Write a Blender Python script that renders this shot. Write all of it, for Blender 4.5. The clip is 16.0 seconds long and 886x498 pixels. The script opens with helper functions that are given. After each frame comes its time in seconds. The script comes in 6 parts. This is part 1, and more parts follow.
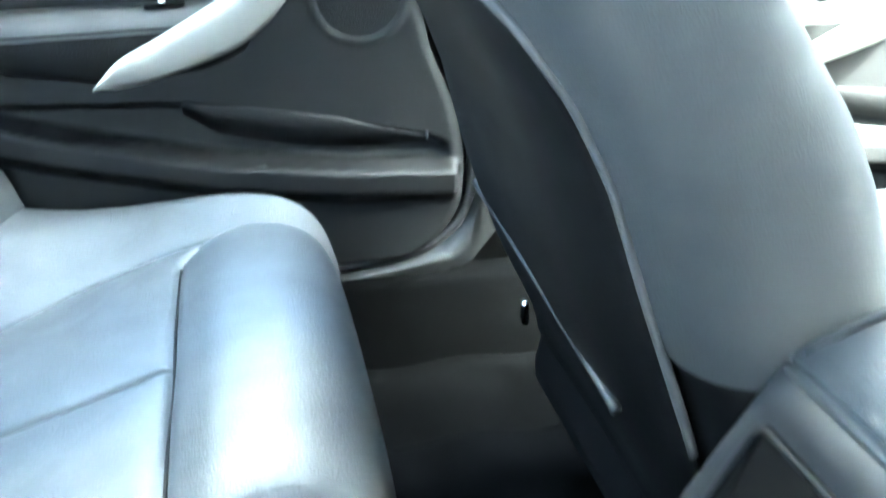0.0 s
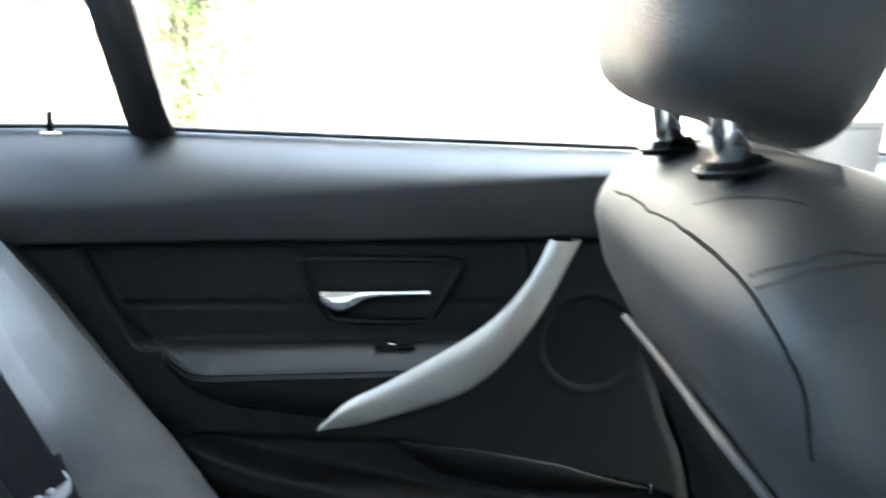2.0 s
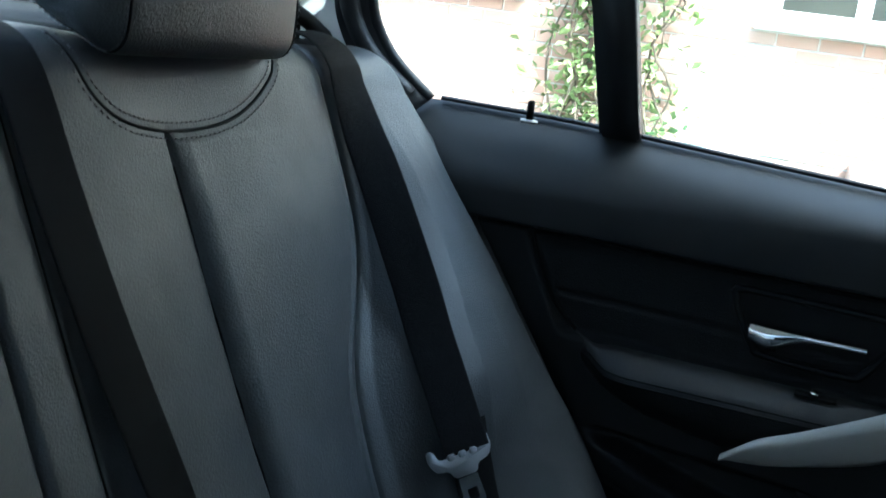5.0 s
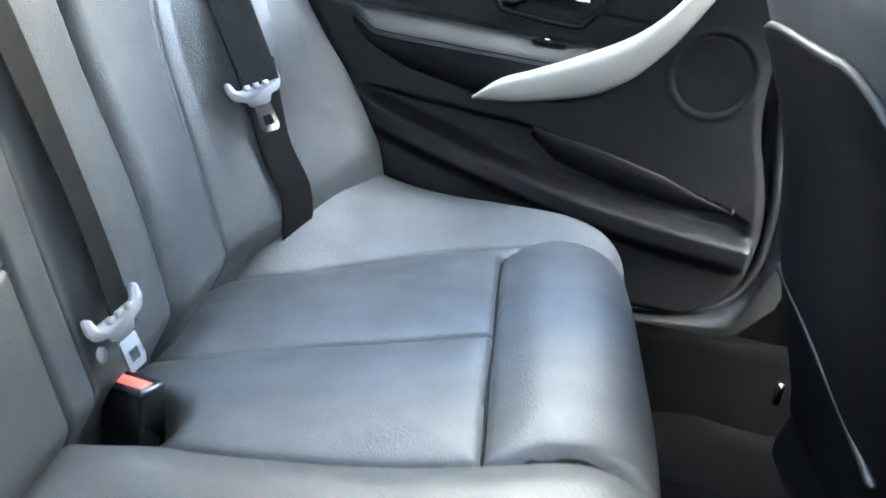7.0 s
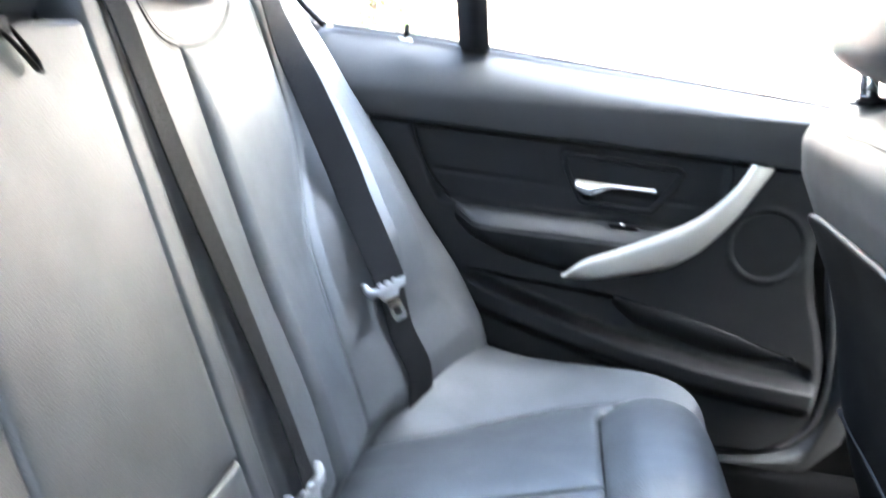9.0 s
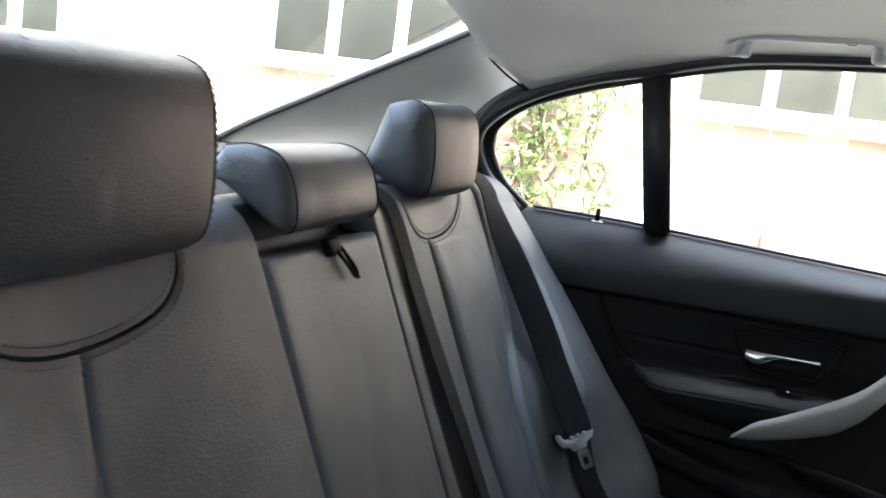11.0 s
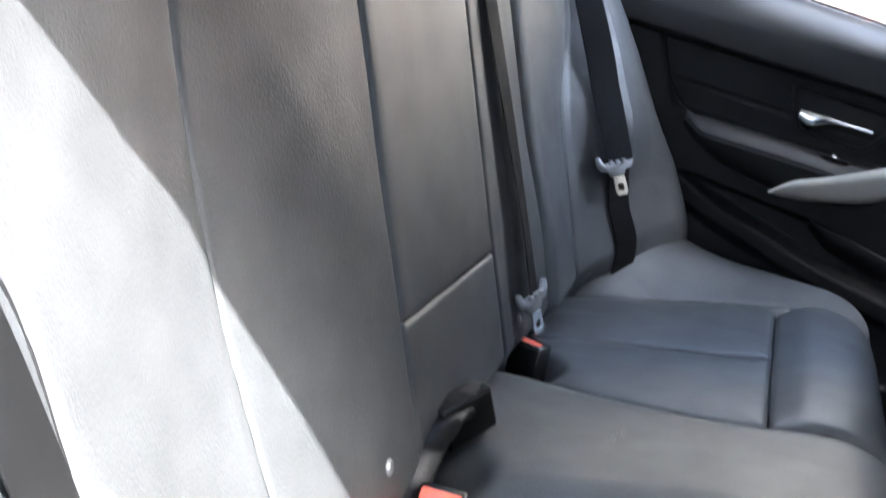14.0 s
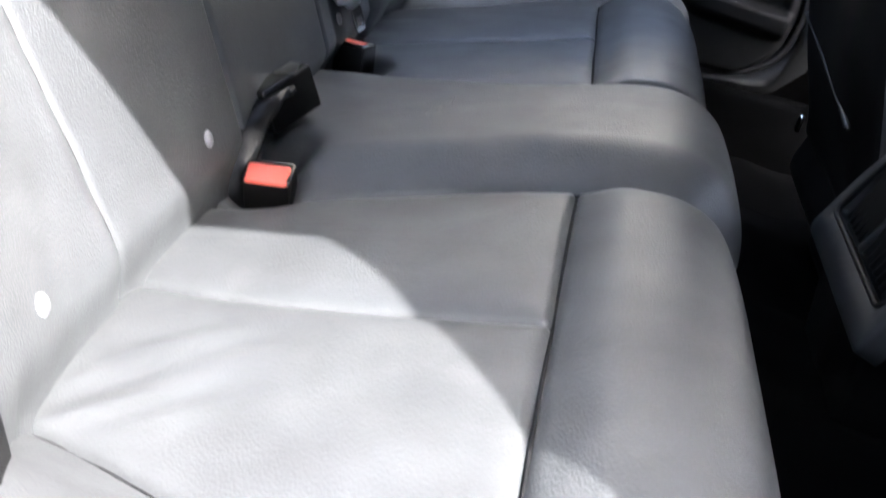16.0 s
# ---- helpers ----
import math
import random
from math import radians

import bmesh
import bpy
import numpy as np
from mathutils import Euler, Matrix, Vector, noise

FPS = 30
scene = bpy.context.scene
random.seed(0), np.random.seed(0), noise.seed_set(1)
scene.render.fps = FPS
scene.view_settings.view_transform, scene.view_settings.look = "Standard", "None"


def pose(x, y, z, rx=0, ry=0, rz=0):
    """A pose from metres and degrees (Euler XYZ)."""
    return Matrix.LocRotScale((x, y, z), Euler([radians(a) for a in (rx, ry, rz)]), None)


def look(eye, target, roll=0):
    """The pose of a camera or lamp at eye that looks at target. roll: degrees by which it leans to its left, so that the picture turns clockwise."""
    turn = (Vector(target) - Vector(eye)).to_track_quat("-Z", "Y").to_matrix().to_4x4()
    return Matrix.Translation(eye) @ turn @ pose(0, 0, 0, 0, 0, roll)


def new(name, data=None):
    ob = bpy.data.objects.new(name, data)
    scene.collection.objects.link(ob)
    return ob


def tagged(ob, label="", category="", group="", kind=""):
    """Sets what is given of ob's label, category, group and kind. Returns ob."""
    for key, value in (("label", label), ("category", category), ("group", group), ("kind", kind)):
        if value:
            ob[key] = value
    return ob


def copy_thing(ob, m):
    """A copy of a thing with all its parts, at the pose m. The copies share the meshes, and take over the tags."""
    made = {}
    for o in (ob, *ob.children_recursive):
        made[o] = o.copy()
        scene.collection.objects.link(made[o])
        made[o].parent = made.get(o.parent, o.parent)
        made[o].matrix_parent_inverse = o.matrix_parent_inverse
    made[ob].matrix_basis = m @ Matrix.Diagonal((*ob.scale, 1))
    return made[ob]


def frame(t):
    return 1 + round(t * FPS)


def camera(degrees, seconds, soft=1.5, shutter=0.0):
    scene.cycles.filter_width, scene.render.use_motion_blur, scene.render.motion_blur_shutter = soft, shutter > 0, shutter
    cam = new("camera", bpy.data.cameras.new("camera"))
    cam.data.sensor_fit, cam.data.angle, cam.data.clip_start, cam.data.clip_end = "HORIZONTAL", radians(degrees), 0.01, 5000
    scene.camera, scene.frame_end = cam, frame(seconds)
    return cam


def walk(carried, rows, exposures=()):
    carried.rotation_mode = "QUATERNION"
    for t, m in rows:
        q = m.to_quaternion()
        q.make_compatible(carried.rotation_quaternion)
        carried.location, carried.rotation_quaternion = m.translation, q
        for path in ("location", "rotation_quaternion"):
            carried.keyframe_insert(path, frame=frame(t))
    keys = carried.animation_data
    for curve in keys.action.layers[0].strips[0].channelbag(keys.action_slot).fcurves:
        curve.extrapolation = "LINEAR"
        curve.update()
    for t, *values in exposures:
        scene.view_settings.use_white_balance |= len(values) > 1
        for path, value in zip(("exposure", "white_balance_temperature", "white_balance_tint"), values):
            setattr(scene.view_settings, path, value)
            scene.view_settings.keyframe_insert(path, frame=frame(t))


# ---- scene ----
# Rear cabin of a parked saloon: x forward, y to the far (left) door, z up from the cabin floor.
cam = camera(48.3, 16.0, soft=1.6, shutter=0.5)
PATH = [
    (0, (0.403, -0.341, 0.767), (0.748, 1.467, -0.015), -1.6),
    (0.2, (0.395, -0.315, 0.792), (0.768, 1.502, 0.045), -1.1),
    (0.5, (0.42, -0.295, 0.815), (0.732, 1.575, 0.176), -2.1),
    (1, (0.396, -0.267, 0.865), (0.676, 1.644, 0.346), -2.5),
    (1.5, (0.388, -0.259, 0.884), (0.596, 1.684, 0.461), -1.9),
    (2, (0.365, -0.255, 0.899), (0.38, 1.711, 0.532), -0.6),
    (2.5, (0.341, -0.246, 0.941), (0.152, 1.716, 0.599), -0.9),
    (3, (0.284, -0.267, 0.926), (-0.036, 1.697, 0.724), -0.8),
    (3.2, (0.276, -0.268, 0.958), (-0.116, 1.681, 0.743), -0.4),
    (5.3, (0.264, -0.291, 0.909), (-0.388, 1.544, 0.452), 8.3),
    (5.5, (0.247, -0.288, 0.859), (-0.319, 1.575, 0.403), 9.4),
    (6, (0.276, -0.313, 0.817), (-0.106, 1.565, 0.242), 10.1),
    (6.5, (0.286, -0.366, 0.804), (0.065, 1.506, 0.135), 10.4),
    (7, (0.288, -0.485, 0.785), (0.215, 1.381, 0.068), 11.0),
    (7.5, (0.291, -0.565, 0.794), (0.239, 1.306, 0.09), 10.2),
    (8, (0.284, -0.617, 0.818), (0.197, 1.268, 0.154), 8.4),
    (8.5, (0.26, -0.626, 0.847), (0.13, 1.277, 0.246), 8.3),
    (9, (0.213, -0.678, 0.897), (0.007, 1.251, 0.408), 6.6),
    (9.5, (0.19, -0.707, 0.957), (-0.171, 1.227, 0.596), 4.4),
    (10, (0.182, -0.732, 0.983), (-0.255, 1.196, 0.681), 5.5),
    (10.2, (0.181, -0.763, 0.992), (-0.295, 1.16, 0.721), 5.8),
    (12.3, (0.114, -1.04, 0.991), (-0.413, 0.86, 0.657), 8.9),
    (12.5, (0.119, -1.038, 0.973), (-0.419, 0.853, 0.608), 9.3),
    (13, (0.144, -1.001, 0.931), (-0.419, 0.863, 0.474), 12.8),
    (13.5, (0.185, -0.973, 0.88), (-0.394, 0.861, 0.329), 14.6),
    (14, (0.199, -0.948, 0.844), (-0.303, 0.868, 0.175), 15.9),
    (14.5, (0.223, -0.948, 0.808), (-0.16, 0.86, 0.043), 15.3),
    (15, (0.239, -0.952, 0.788), (-0.033, 0.854, -0.027), 13.8),
    (15.5, (0.257, -0.961, 0.765), (0.078, 0.83, -0.108), 13.0),
    (16, (0.268, -0.964, 0.728), (0.16, 0.792, -0.222), 14.1),
]
EXPOSURES = [
    (0.0, 8.0, 5680, -12), (0.5, 8.1, 5830, -9), (1.0, 7.8, 5900, -6), (1.5, 7.0, 6000, -4), (2.0, 6.1, 6000, -2), (2.5, 5.2, 5900, -3), (3.2, 4.3, 5550, -6), (5.3, 3.9, 5100, -10), (6.0, 5.85, 5250, -10),
    (6.5, 6.65, 5750, -2), (7.0, 7.05, 6060, 1), (8.0, 7.25, 6030, 3), (9.0, 7.0, 6000, 5), (9.5, 6.1, 6100, 5), (10.2, 5.05, 6150, 5), (12.3, 4.5, 6100, 0), (13.0, 4.7, 6100, 3),
    (14.0, 5.5, 6000, 8), (14.5, 5.65, 6000, 10), (15.5, 5.6, 6050, 11), (16.0, 5.25, 6100, 11),
]
walk(cam, [(t, look(eye, target, roll)) for t, eye, target, roll in PATH], EXPOSURES)

# ---- world and sun ----
SUN_TO = Vector((0.60, -0.53, 1.0)).normalized()
world = bpy.data.worlds.new("sky")
scene.world = world
world.use_nodes = True
wn = world.node_tree.nodes
sky = wn.new("ShaderNodeTexSky")
sky.sky_type = "NISHITA"
sky.sun_disc = False
sky.sun_elevation = math.asin(SUN_TO.z)
sky.sun_rotation = math.atan2(SUN_TO.x, SUN_TO.y)
sky.air_density, sky.dust_density, sky.ozone_density = 0.8, 4.5, 0.6
wn["Background"].inputs["Strength"].default_value = 0.15
haze = wn.new("ShaderNodeHueSaturation")
haze.inputs["Saturation"].default_value = 0.78
world.node_tree.links.new(sky.outputs[0], haze.inputs["Color"])
world.node_tree.links.new(haze.outputs[0], wn["Background"].inputs["Color"])
sun_data = bpy.data.lights.new("sun", "SUN")
sun_data.energy, sun_data.angle, sun_data.color = 1.32, radians(0.55), (1.0, 0.955, 0.895)
sun = new("sun", sun_data)
sun.matrix_world = look(SUN_TO * 20, (0, 0, 0))


# ---- materials ----
def mat(name, color, rough=0.5, metal=0.0, grain=0.0, scale=400.0, vary=0.12, vscale=9.0, spec=0.5, rough_vary=0.08, kind="noise", sheen=0.0,
        island=0.0, tint2=None, scuff=0.0):
    m = bpy.data.materials.new(name)
    m.use_nodes = True
    n, l = m.node_tree.nodes, m.node_tree.links
    p = n["Principled BSDF"]
    p.inputs["Roughness"].default_value, p.inputs["Metallic"].default_value = rough, metal
    p.inputs["Specular IOR Level"].default_value = spec
    if sheen:
        p.inputs["Sheen Weight"].default_value = sheen
        p.inputs["Sheen Roughness"].default_value = 0.4
    tc = n.new("ShaderNodeTexCoord")
    big = n.new("ShaderNodeTexNoise")
    big.inputs["Scale"].default_value, big.inputs["Detail"].default_value = vscale, 6
    l.new(tc.outputs["Object"], big.inputs["Vector"])
    mix = n.new("ShaderNodeMix")
    mix.data_type = "RGBA"
    c2 = tint2 or [c * (1 - 2.2 * vary) for c in color]
    mix.inputs["A"].default_value, mix.inputs["B"].default_value = (*color, 1), (*c2, 1)
    ramp = n.new("ShaderNodeMapRange")
    ramp.inputs["From Min"].default_value, ramp.inputs["From Max"].default_value = 0.35, 0.7
    l.new(big.outputs["Fac"], ramp.inputs["Value"])
    last = ramp.outputs[0]
    if island:
        geo, oi = n.new("ShaderNodeNewGeometry"), n.new("ShaderNodeObjectInfo")
        add = n.new("ShaderNodeMath")
        add.operation = "ADD"
        l.new(geo.outputs["Random Per Island"], add.inputs[0])
        l.new(oi.outputs["Random"], add.inputs[1])
        fr = n.new("ShaderNodeMath")
        fr.operation = "FRACT"
        l.new(add.outputs[0], fr.inputs[0])
        m2 = n.new("ShaderNodeMath")
        m2.operation = "MULTIPLY_ADD"
        m2.inputs[1].default_value = island
        l.new(fr.outputs[0], m2.inputs[0])
        l.new(last, m2.inputs[2])
        last = m2.outputs[0]
    l.new(last, mix.inputs["Factor"])
    col = mix.outputs["Result"]
    if scuff:
        sc_ = n.new("ShaderNodeTexNoise")
        sc_.inputs["Scale"].default_value, sc_.inputs["Detail"].default_value, sc_.inputs["Distortion"].default_value = 7.0, 9, 0.7
        l.new(tc.outputs["Object"], sc_.inputs["Vector"])
        edge = n.new("ShaderNodeMapRange")
        edge.inputs["From Min"].default_value, edge.inputs["From Max"].default_value, edge.inputs["To Max"].default_value = 0.60, 0.74, scuff
        l.new(sc_.outputs["Fac"], edge.inputs["Value"])
        m3 = n.new("ShaderNodeMix")
        m3.data_type = "RGBA"
        m3.inputs["B"].default_value = (0.20, 0.195, 0.19, 1)
        l.new(edge.outputs[0], m3.inputs["Factor"])
        l.new(col, m3.inputs["A"])
        col = m3.outputs["Result"]
    l.new(col, p.inputs["Base Color"])
    rr = n.new("ShaderNodeMapRange")
    rr.inputs["To Min"].default_value, rr.inputs["To Max"].default_value = max(0.02, rough - rough_vary), min(1, rough + rough_vary)
    l.new(big.outputs["Fac"], rr.inputs["Value"])
    l.new(rr.outputs[0], p.inputs["Roughness"])
    if grain:
        if kind == "weave":
            fine = n.new("ShaderNodeTexWave")
            fine.bands_direction = "Z"
            fine.inputs["Scale"].default_value, fine.inputs["Distortion"].default_value = 420, 2.5
            fine.inputs["Detail"].default_value, fine.inputs["Detail Scale"].default_value = 2, 6
            src = fine.outputs["Fac"]
        elif kind == "leather":
            fine = n.new("ShaderNodeTexVoronoi")
            fine.feature = "SMOOTH_F1"
            fine.inputs["Scale"].default_value = scale
            src = fine.outputs["Distance"]
        else:
            fine = n.new("ShaderNodeTexNoise")
            fine.inputs["Scale"].default_value, fine.inputs["Detail"].default_value = scale, 4
            src = fine.outputs["Fac"]
        l.new(tc.outputs["Object"], fine.inputs["Vector"])
        soft = n.new("ShaderNodeTexNoise")
        soft.inputs["Scale"].default_value, soft.inputs["Detail"].default_value = scale * 0.12, 3
        l.new(tc.outputs["Object"], soft.inputs["Vector"])
        sum_ = n.new("ShaderNodeMath")
        sum_.operation = "MULTIPLY_ADD"
        sum_.inputs[1].default_value = 0.04 if kind == "leather" else 0.35
        l.new(soft.outputs["Fac"], sum_.inputs[0])
        l.new(src, sum_.inputs[2])
        b = n.new("ShaderNodeBump")
        b.inputs["Strength"].default_value, b.inputs["Distance"].default_value = grain, 0.0012
        l.new(sum_.outputs[0], b.inputs["Height"])
        l.new(b.outputs[0], p.inputs["Normal"])
    return m


def glass_mat(name, tint=(0.97, 0.985, 0.975), gloss=0.9):
    m = bpy.data.materials.new(name)
    m.use_nodes = True
    n, l = m.node_tree.nodes, m.node_tree.links
    n.remove(n["Principled BSDF"])
    tr, gl, fr, mx = n.new("ShaderNodeBsdfTransparent"), n.new("ShaderNodeBsdfGlossy"), n.new("ShaderNodeLayerWeight"), n.new("ShaderNodeMixShader")
    tr.inputs["Color"].default_value = (*tint, 1)
    gl.inputs["Roughness"].default_value = 0.01
    fr.inputs["Blend"].default_value = 0.5
    pw, ml = n.new("ShaderNodeMath"), n.new("ShaderNodeMath")
    pw.operation, ml.operation = "POWER", "MULTIPLY_ADD"
    pw.inputs[1].default_value, ml.inputs[1].default_value, ml.inputs[2].default_value = 5.0, 0.8 * gloss, 0.05
    l.new(fr.outputs["Facing"], pw.inputs[0])
    l.new(pw.outputs[0], ml.inputs[0])
    l.new(ml.outputs[0], mx.inputs[0])
    l.new(tr.outputs[0], mx.inputs[1])
    l.new(gl.outputs[0], mx.inputs[2])
    l.new(mx.outputs[0], n["Material Output"].inputs["Surface"])
    return m


LEATHER = mat("black_leather", (0.0405, 0.0440, 0.0470), 0.50, grain=0.34, scale=620, kind="leather", vary=0.10, vscale=14, spec=0.55, scuff=0.10)
LEATHER_WORN = mat("worn_leather", (0.0450, 0.0475, 0.0490), 0.52, grain=0.40, scale=520, kind="leather", vary=0.12, vscale=18, spec=0.5, scuff=0.08)
HEAD_LEATHER = mat("scuffed_headrest_leather", (0.031, 0.0325, 0.0335), 0.50, grain=0.40, scale=600, kind="leather", vary=0.12, vscale=14, spec=0.55, scuff=0.6)
# cushion copy of LEATHER, the light on it put into a lighter base
SEAT_LEATHER = mat("lit_seat_leather", (0.0450, 0.0472, 0.0485), 0.52, grain=0.32, scale=520, kind="leather", vary=0.12, vscale=16, spec=0.55, scuff=0.12)
# front seat copy of LEATHER, its shade put into a darker base
FRONT_HIDE = mat("front_seat_leather_shaded", (0.0235, 0.0243, 0.0245), 0.56, grain=0.16, scale=800, kind="leather", vary=0.10, vscale=14, spec=0.38, scuff=0.08)
# near black: groove shade of the seams is put into this colour
SEAM_DARK = mat("dark_seam", (0.006, 0.006, 0.0065), 0.8, spec=0.15)
THREAD = mat("grey_thread", (0.075, 0.075, 0.078), 0.6)
PIPING = mat("grey_piping", (0.050, 0.047, 0.046), 0.62, spec=0.25, grain=0.2, scale=900)
SOFT_TOP = mat("soft_touch_black", (0.019, 0.0195, 0.0200), 0.46, grain=0.25, scale=900, vary=0.08, spec=0.32)
PLASTIC = mat("hard_black_plastic", (0.0037, 0.0038, 0.0041), 0.56, grain=0.25, scale=1100, vary=0.08, spec=0.22)
PLASTIC_DARK = mat("dark_plastic", (0.0024, 0.0023, 0.0024), 0.6, grain=0.2, scale=1000, spec=0.09)
FABRIC_DOOR = mat("door_insert_vinyl", (0.0054, 0.0055, 0.0058), 0.6, grain=0.3, scale=700, kind="leather", spec=0.18)
SATIN = mat("satin_silver", (0.43, 0.415, 0.375), 0.42, metal=0.25, grain=0.06, scale=1500, vary=0.04)
CHROME = mat("chrome", (0.85, 0.86, 0.87), 0.09, metal=1.0, vary=0.02, rough_vary=0.03)
GREY_PLASTIC = mat("tongue_grey_plastic", (0.27, 0.275, 0.285), 0.38, grain=0.15, scale=1500, vary=0.06)
WEBBING = mat("belt_webbing", (0.0050, 0.0051, 0.0055), 0.62, grain=0.9, scale=900, vary=0.10, spec=0.11, kind="weave")
BUCKLE_PLASTIC = mat("buckle_plastic", (0.006, 0.0062, 0.0066), 0.26, grain=0.05, scale=1200, vary=0.08, spec=0.5)
BUCKLE_SLEEVE = mat("black_vinyl_sleeve", (0.003, 0.003, 0.0033), 0.32, grain=0.2, scale=500, kind="leather", spec=0.18)
RED = mat("red_button", (0.85, 0.13, 0.085), 0.32, vary=0.06)
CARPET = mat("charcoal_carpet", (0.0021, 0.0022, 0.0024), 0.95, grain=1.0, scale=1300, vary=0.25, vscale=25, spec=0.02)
HEADLINER = mat("grey_headliner", (0.50, 0.492, 0.468), 0.95, grain=0.5, scale=1500, vary=0.04, sheen=0.1)
PILLAR = mat("grey_pillar_plastic", (0.56, 0.56, 0.54), 0.6, grain=0.2, scale=1200, vary=0.04)
SILL = mat("grey_sill_trim", (0.0115, 0.0120, 0.0126), 0.5, grain=0.2, scale=1100)
RUBBER = mat("black_rubber", (0.010, 0.010, 0.011), 0.45, grain=0.2, scale=900)
SHELF_CLOTH = mat("shelf_cloth", (0.016, 0.0165, 0.0175), 0.9, grain=0.6, scale=1200, vary=0.15, vscale=20, spec=0.15)
# front headrest copy of the leather, darkened in the base for its shade
FRONT_LEATHER = mat("front_headrest_leather_shaded", (0.026, 0.0265, 0.027), 0.56, grain=0.30, scale=600, kind="leather", vary=0.12, vscale=14, spec=0.45, scuff=0.08)
FAINT_SCUFF = mat("faint_scuff", (0.060, 0.061, 0.063), 0.6, vary=0.2, vscale=200)
SCUFF = mat("pale_scuff", (0.11, 0.112, 0.115), 0.55, vary=0.2, vscale=200)
STUD = mat("grey_button", (0.24, 0.24, 0.25), 0.4, vary=0.05)
BRICK = mat("red_brick", (0.42, 0.315, 0.26), 0.9, grain=0.8, scale=120, vary=0.15, vscale=6, island=0.9, tint2=(0.31, 0.195, 0.145))
# cool grey of the added side wall, set for its bounce into the cabin
GREY_WALL = mat("light_wall_grey", (0.335, 0.365, 0.39), 0.85, grain=0.5, scale=120, vary=0.08, vscale=2)
# neutral tone, so the added front wall bounces no brown light
BRICK_OLD = mat("light_wall_neutral", (0.195, 0.182, 0.168), 0.92, grain=0.8, scale=90, vary=0.2, vscale=4)
MORTAR = mat("mortar", (0.55, 0.52, 0.47), 0.95, grain=0.7, scale=160)
WHITE_FRAME = mat("white_frame", (0.80, 0.80, 0.78), 0.4, vary=0.03)
ROOM_DARK = mat("dark_room", (0.30, 0.29, 0.24), 0.8, vary=0.2, vscale=2.0)
LEAF = mat("leaf_green", (0.24, 0.28, 0.11), 0.55, vary=0.2, vscale=5, island=0.8, tint2=(0.08, 0.12, 0.03))
PETAL = mat("red_petal", (0.42, 0.008, 0.02), 0.5, island=0.6, tint2=(0.60, 0.05, 0.14))
BARK = mat("bark", (0.10, 0.075, 0.05), 0.9, grain=0.8, scale=60)
TERRACOTTA = mat("basket_brown", (0.09, 0.06, 0.04), 0.9, grain=0.8, scale=80)
TURQUOISE = mat("turquoise_plastic", (0.10, 0.42, 0.46), 0.5, vary=0.06)
PAVING = mat("drive_paving", (0.40, 0.38, 0.34), 0.9, grain=0.8, scale=60, vary=0.15, vscale=2)
PAINT = mat("body_paint", (0.55, 0.56, 0.57), 0.25, metal=0.4, vary=0.03)
PANE = glass_mat("car_glass")
HOUSE_PANE = glass_mat("house_glass", (0.85, 0.88, 0.86))


# ---- mesh helpers ----
def sm(t):
    t = np.clip(t, 0, 1)
    return t * t * (3 - 2 * t)


def link(name, me, material, parent=None, label="", smooth=True):
    if smooth:
        me.polygons.foreach_set("use_smooth", [True] * len(me.polygons))
    me.materials.append(material)
    ob = new(name, me)
    if parent is not None:
        ob.parent = parent
    if label:
        ob["label"] = label
    return ob


def part(name, bm, material, parent=None, label="", smooth=True):
    me = bpy.data.meshes.new(name)
    bm.to_mesh(me)
    bm.free()
    return link(name, me, material, parent, label, smooth)


def raw(name, verts, faces, material, parent=None, label="", smooth=True):
    me = bpy.data.meshes.new(name)
    me.from_pydata([tuple(v) for v in verts], [], [tuple(f) for f in faces])
    me.update()
    return link(name, me, material, parent, label, smooth)


def thing(name, at, label, category, group="", kind=""):
    ob = new(name)
    ob.location = at
    ob.empty_display_size = 0.05
    return tagged(ob, label, category, group, kind)


def child_of(ob, parent):
    """Keeps ob where it stands while it becomes a part of a thing that is moved, not turned."""
    top = parent
    while top.parent is not None:
        top = top.parent
    ob.parent = parent
    ob.matrix_parent_inverse = Matrix.Translation(-Vector(top.location)) if parent is top else Matrix.Identity(4)
    return ob


def grid(P, keep=None):
    """Vertices and quads of a grid P[i, j] of places; keep: a mask of its faces."""
    a, b, _ = P.shape
    idx = np.arange(a * b).reshape(a, b)
    f = np.stack([idx[:-1, :-1], idx[1:, :-1], idx[1:, 1:], idx[:-1, 1:]], -1)
    f = f[keep] if keep is not None else f.reshape(-1, 4)
    used = np.unique(f)
    back = np.full(a * b, -1)
    back[used] = np.arange(len(used))
    return P.reshape(-1, 3)[used], back[f]


def dist_poly(U, V, line):
    """Distance of all (U, V) to a polyline."""
    best = np.full(U.shape, 9.0)
    for (a, b), (c, d) in zip(line[:-1], line[1:]):
        e, f = c - a, d - b
        t = np.clip(((U - a) * e + (V - b) * f) / (e * e + f * f + 1e-12), 0, 1)
        best = np.minimum(best, np.hypot(U - a - t * e, V - b - t * f))
    return best


def spline(pts, n=8):
    """A Catmull-Rom line through points of any dimension."""
    p = np.array(pts, float)
    p = np.vstack([2 * p[0] - p[1], p, 2 * p[-1] - p[-2]])
    out = []
    for i in range(1, len(p) - 2):
        for k in range(n):
            t = k / n
            out.append(0.5 * (2 * p[i] + (p[i + 1] - p[i - 1]) * t + (2 * p[i - 1] - 5 * p[i] + 4 * p[i + 1] - p[i + 2]) * t * t
                              + (3 * p[i] - p[i - 1] - 3 * p[i + 1] + p[i + 2]) * t ** 3))
    out.append(p[-2])
    return np.array(out)


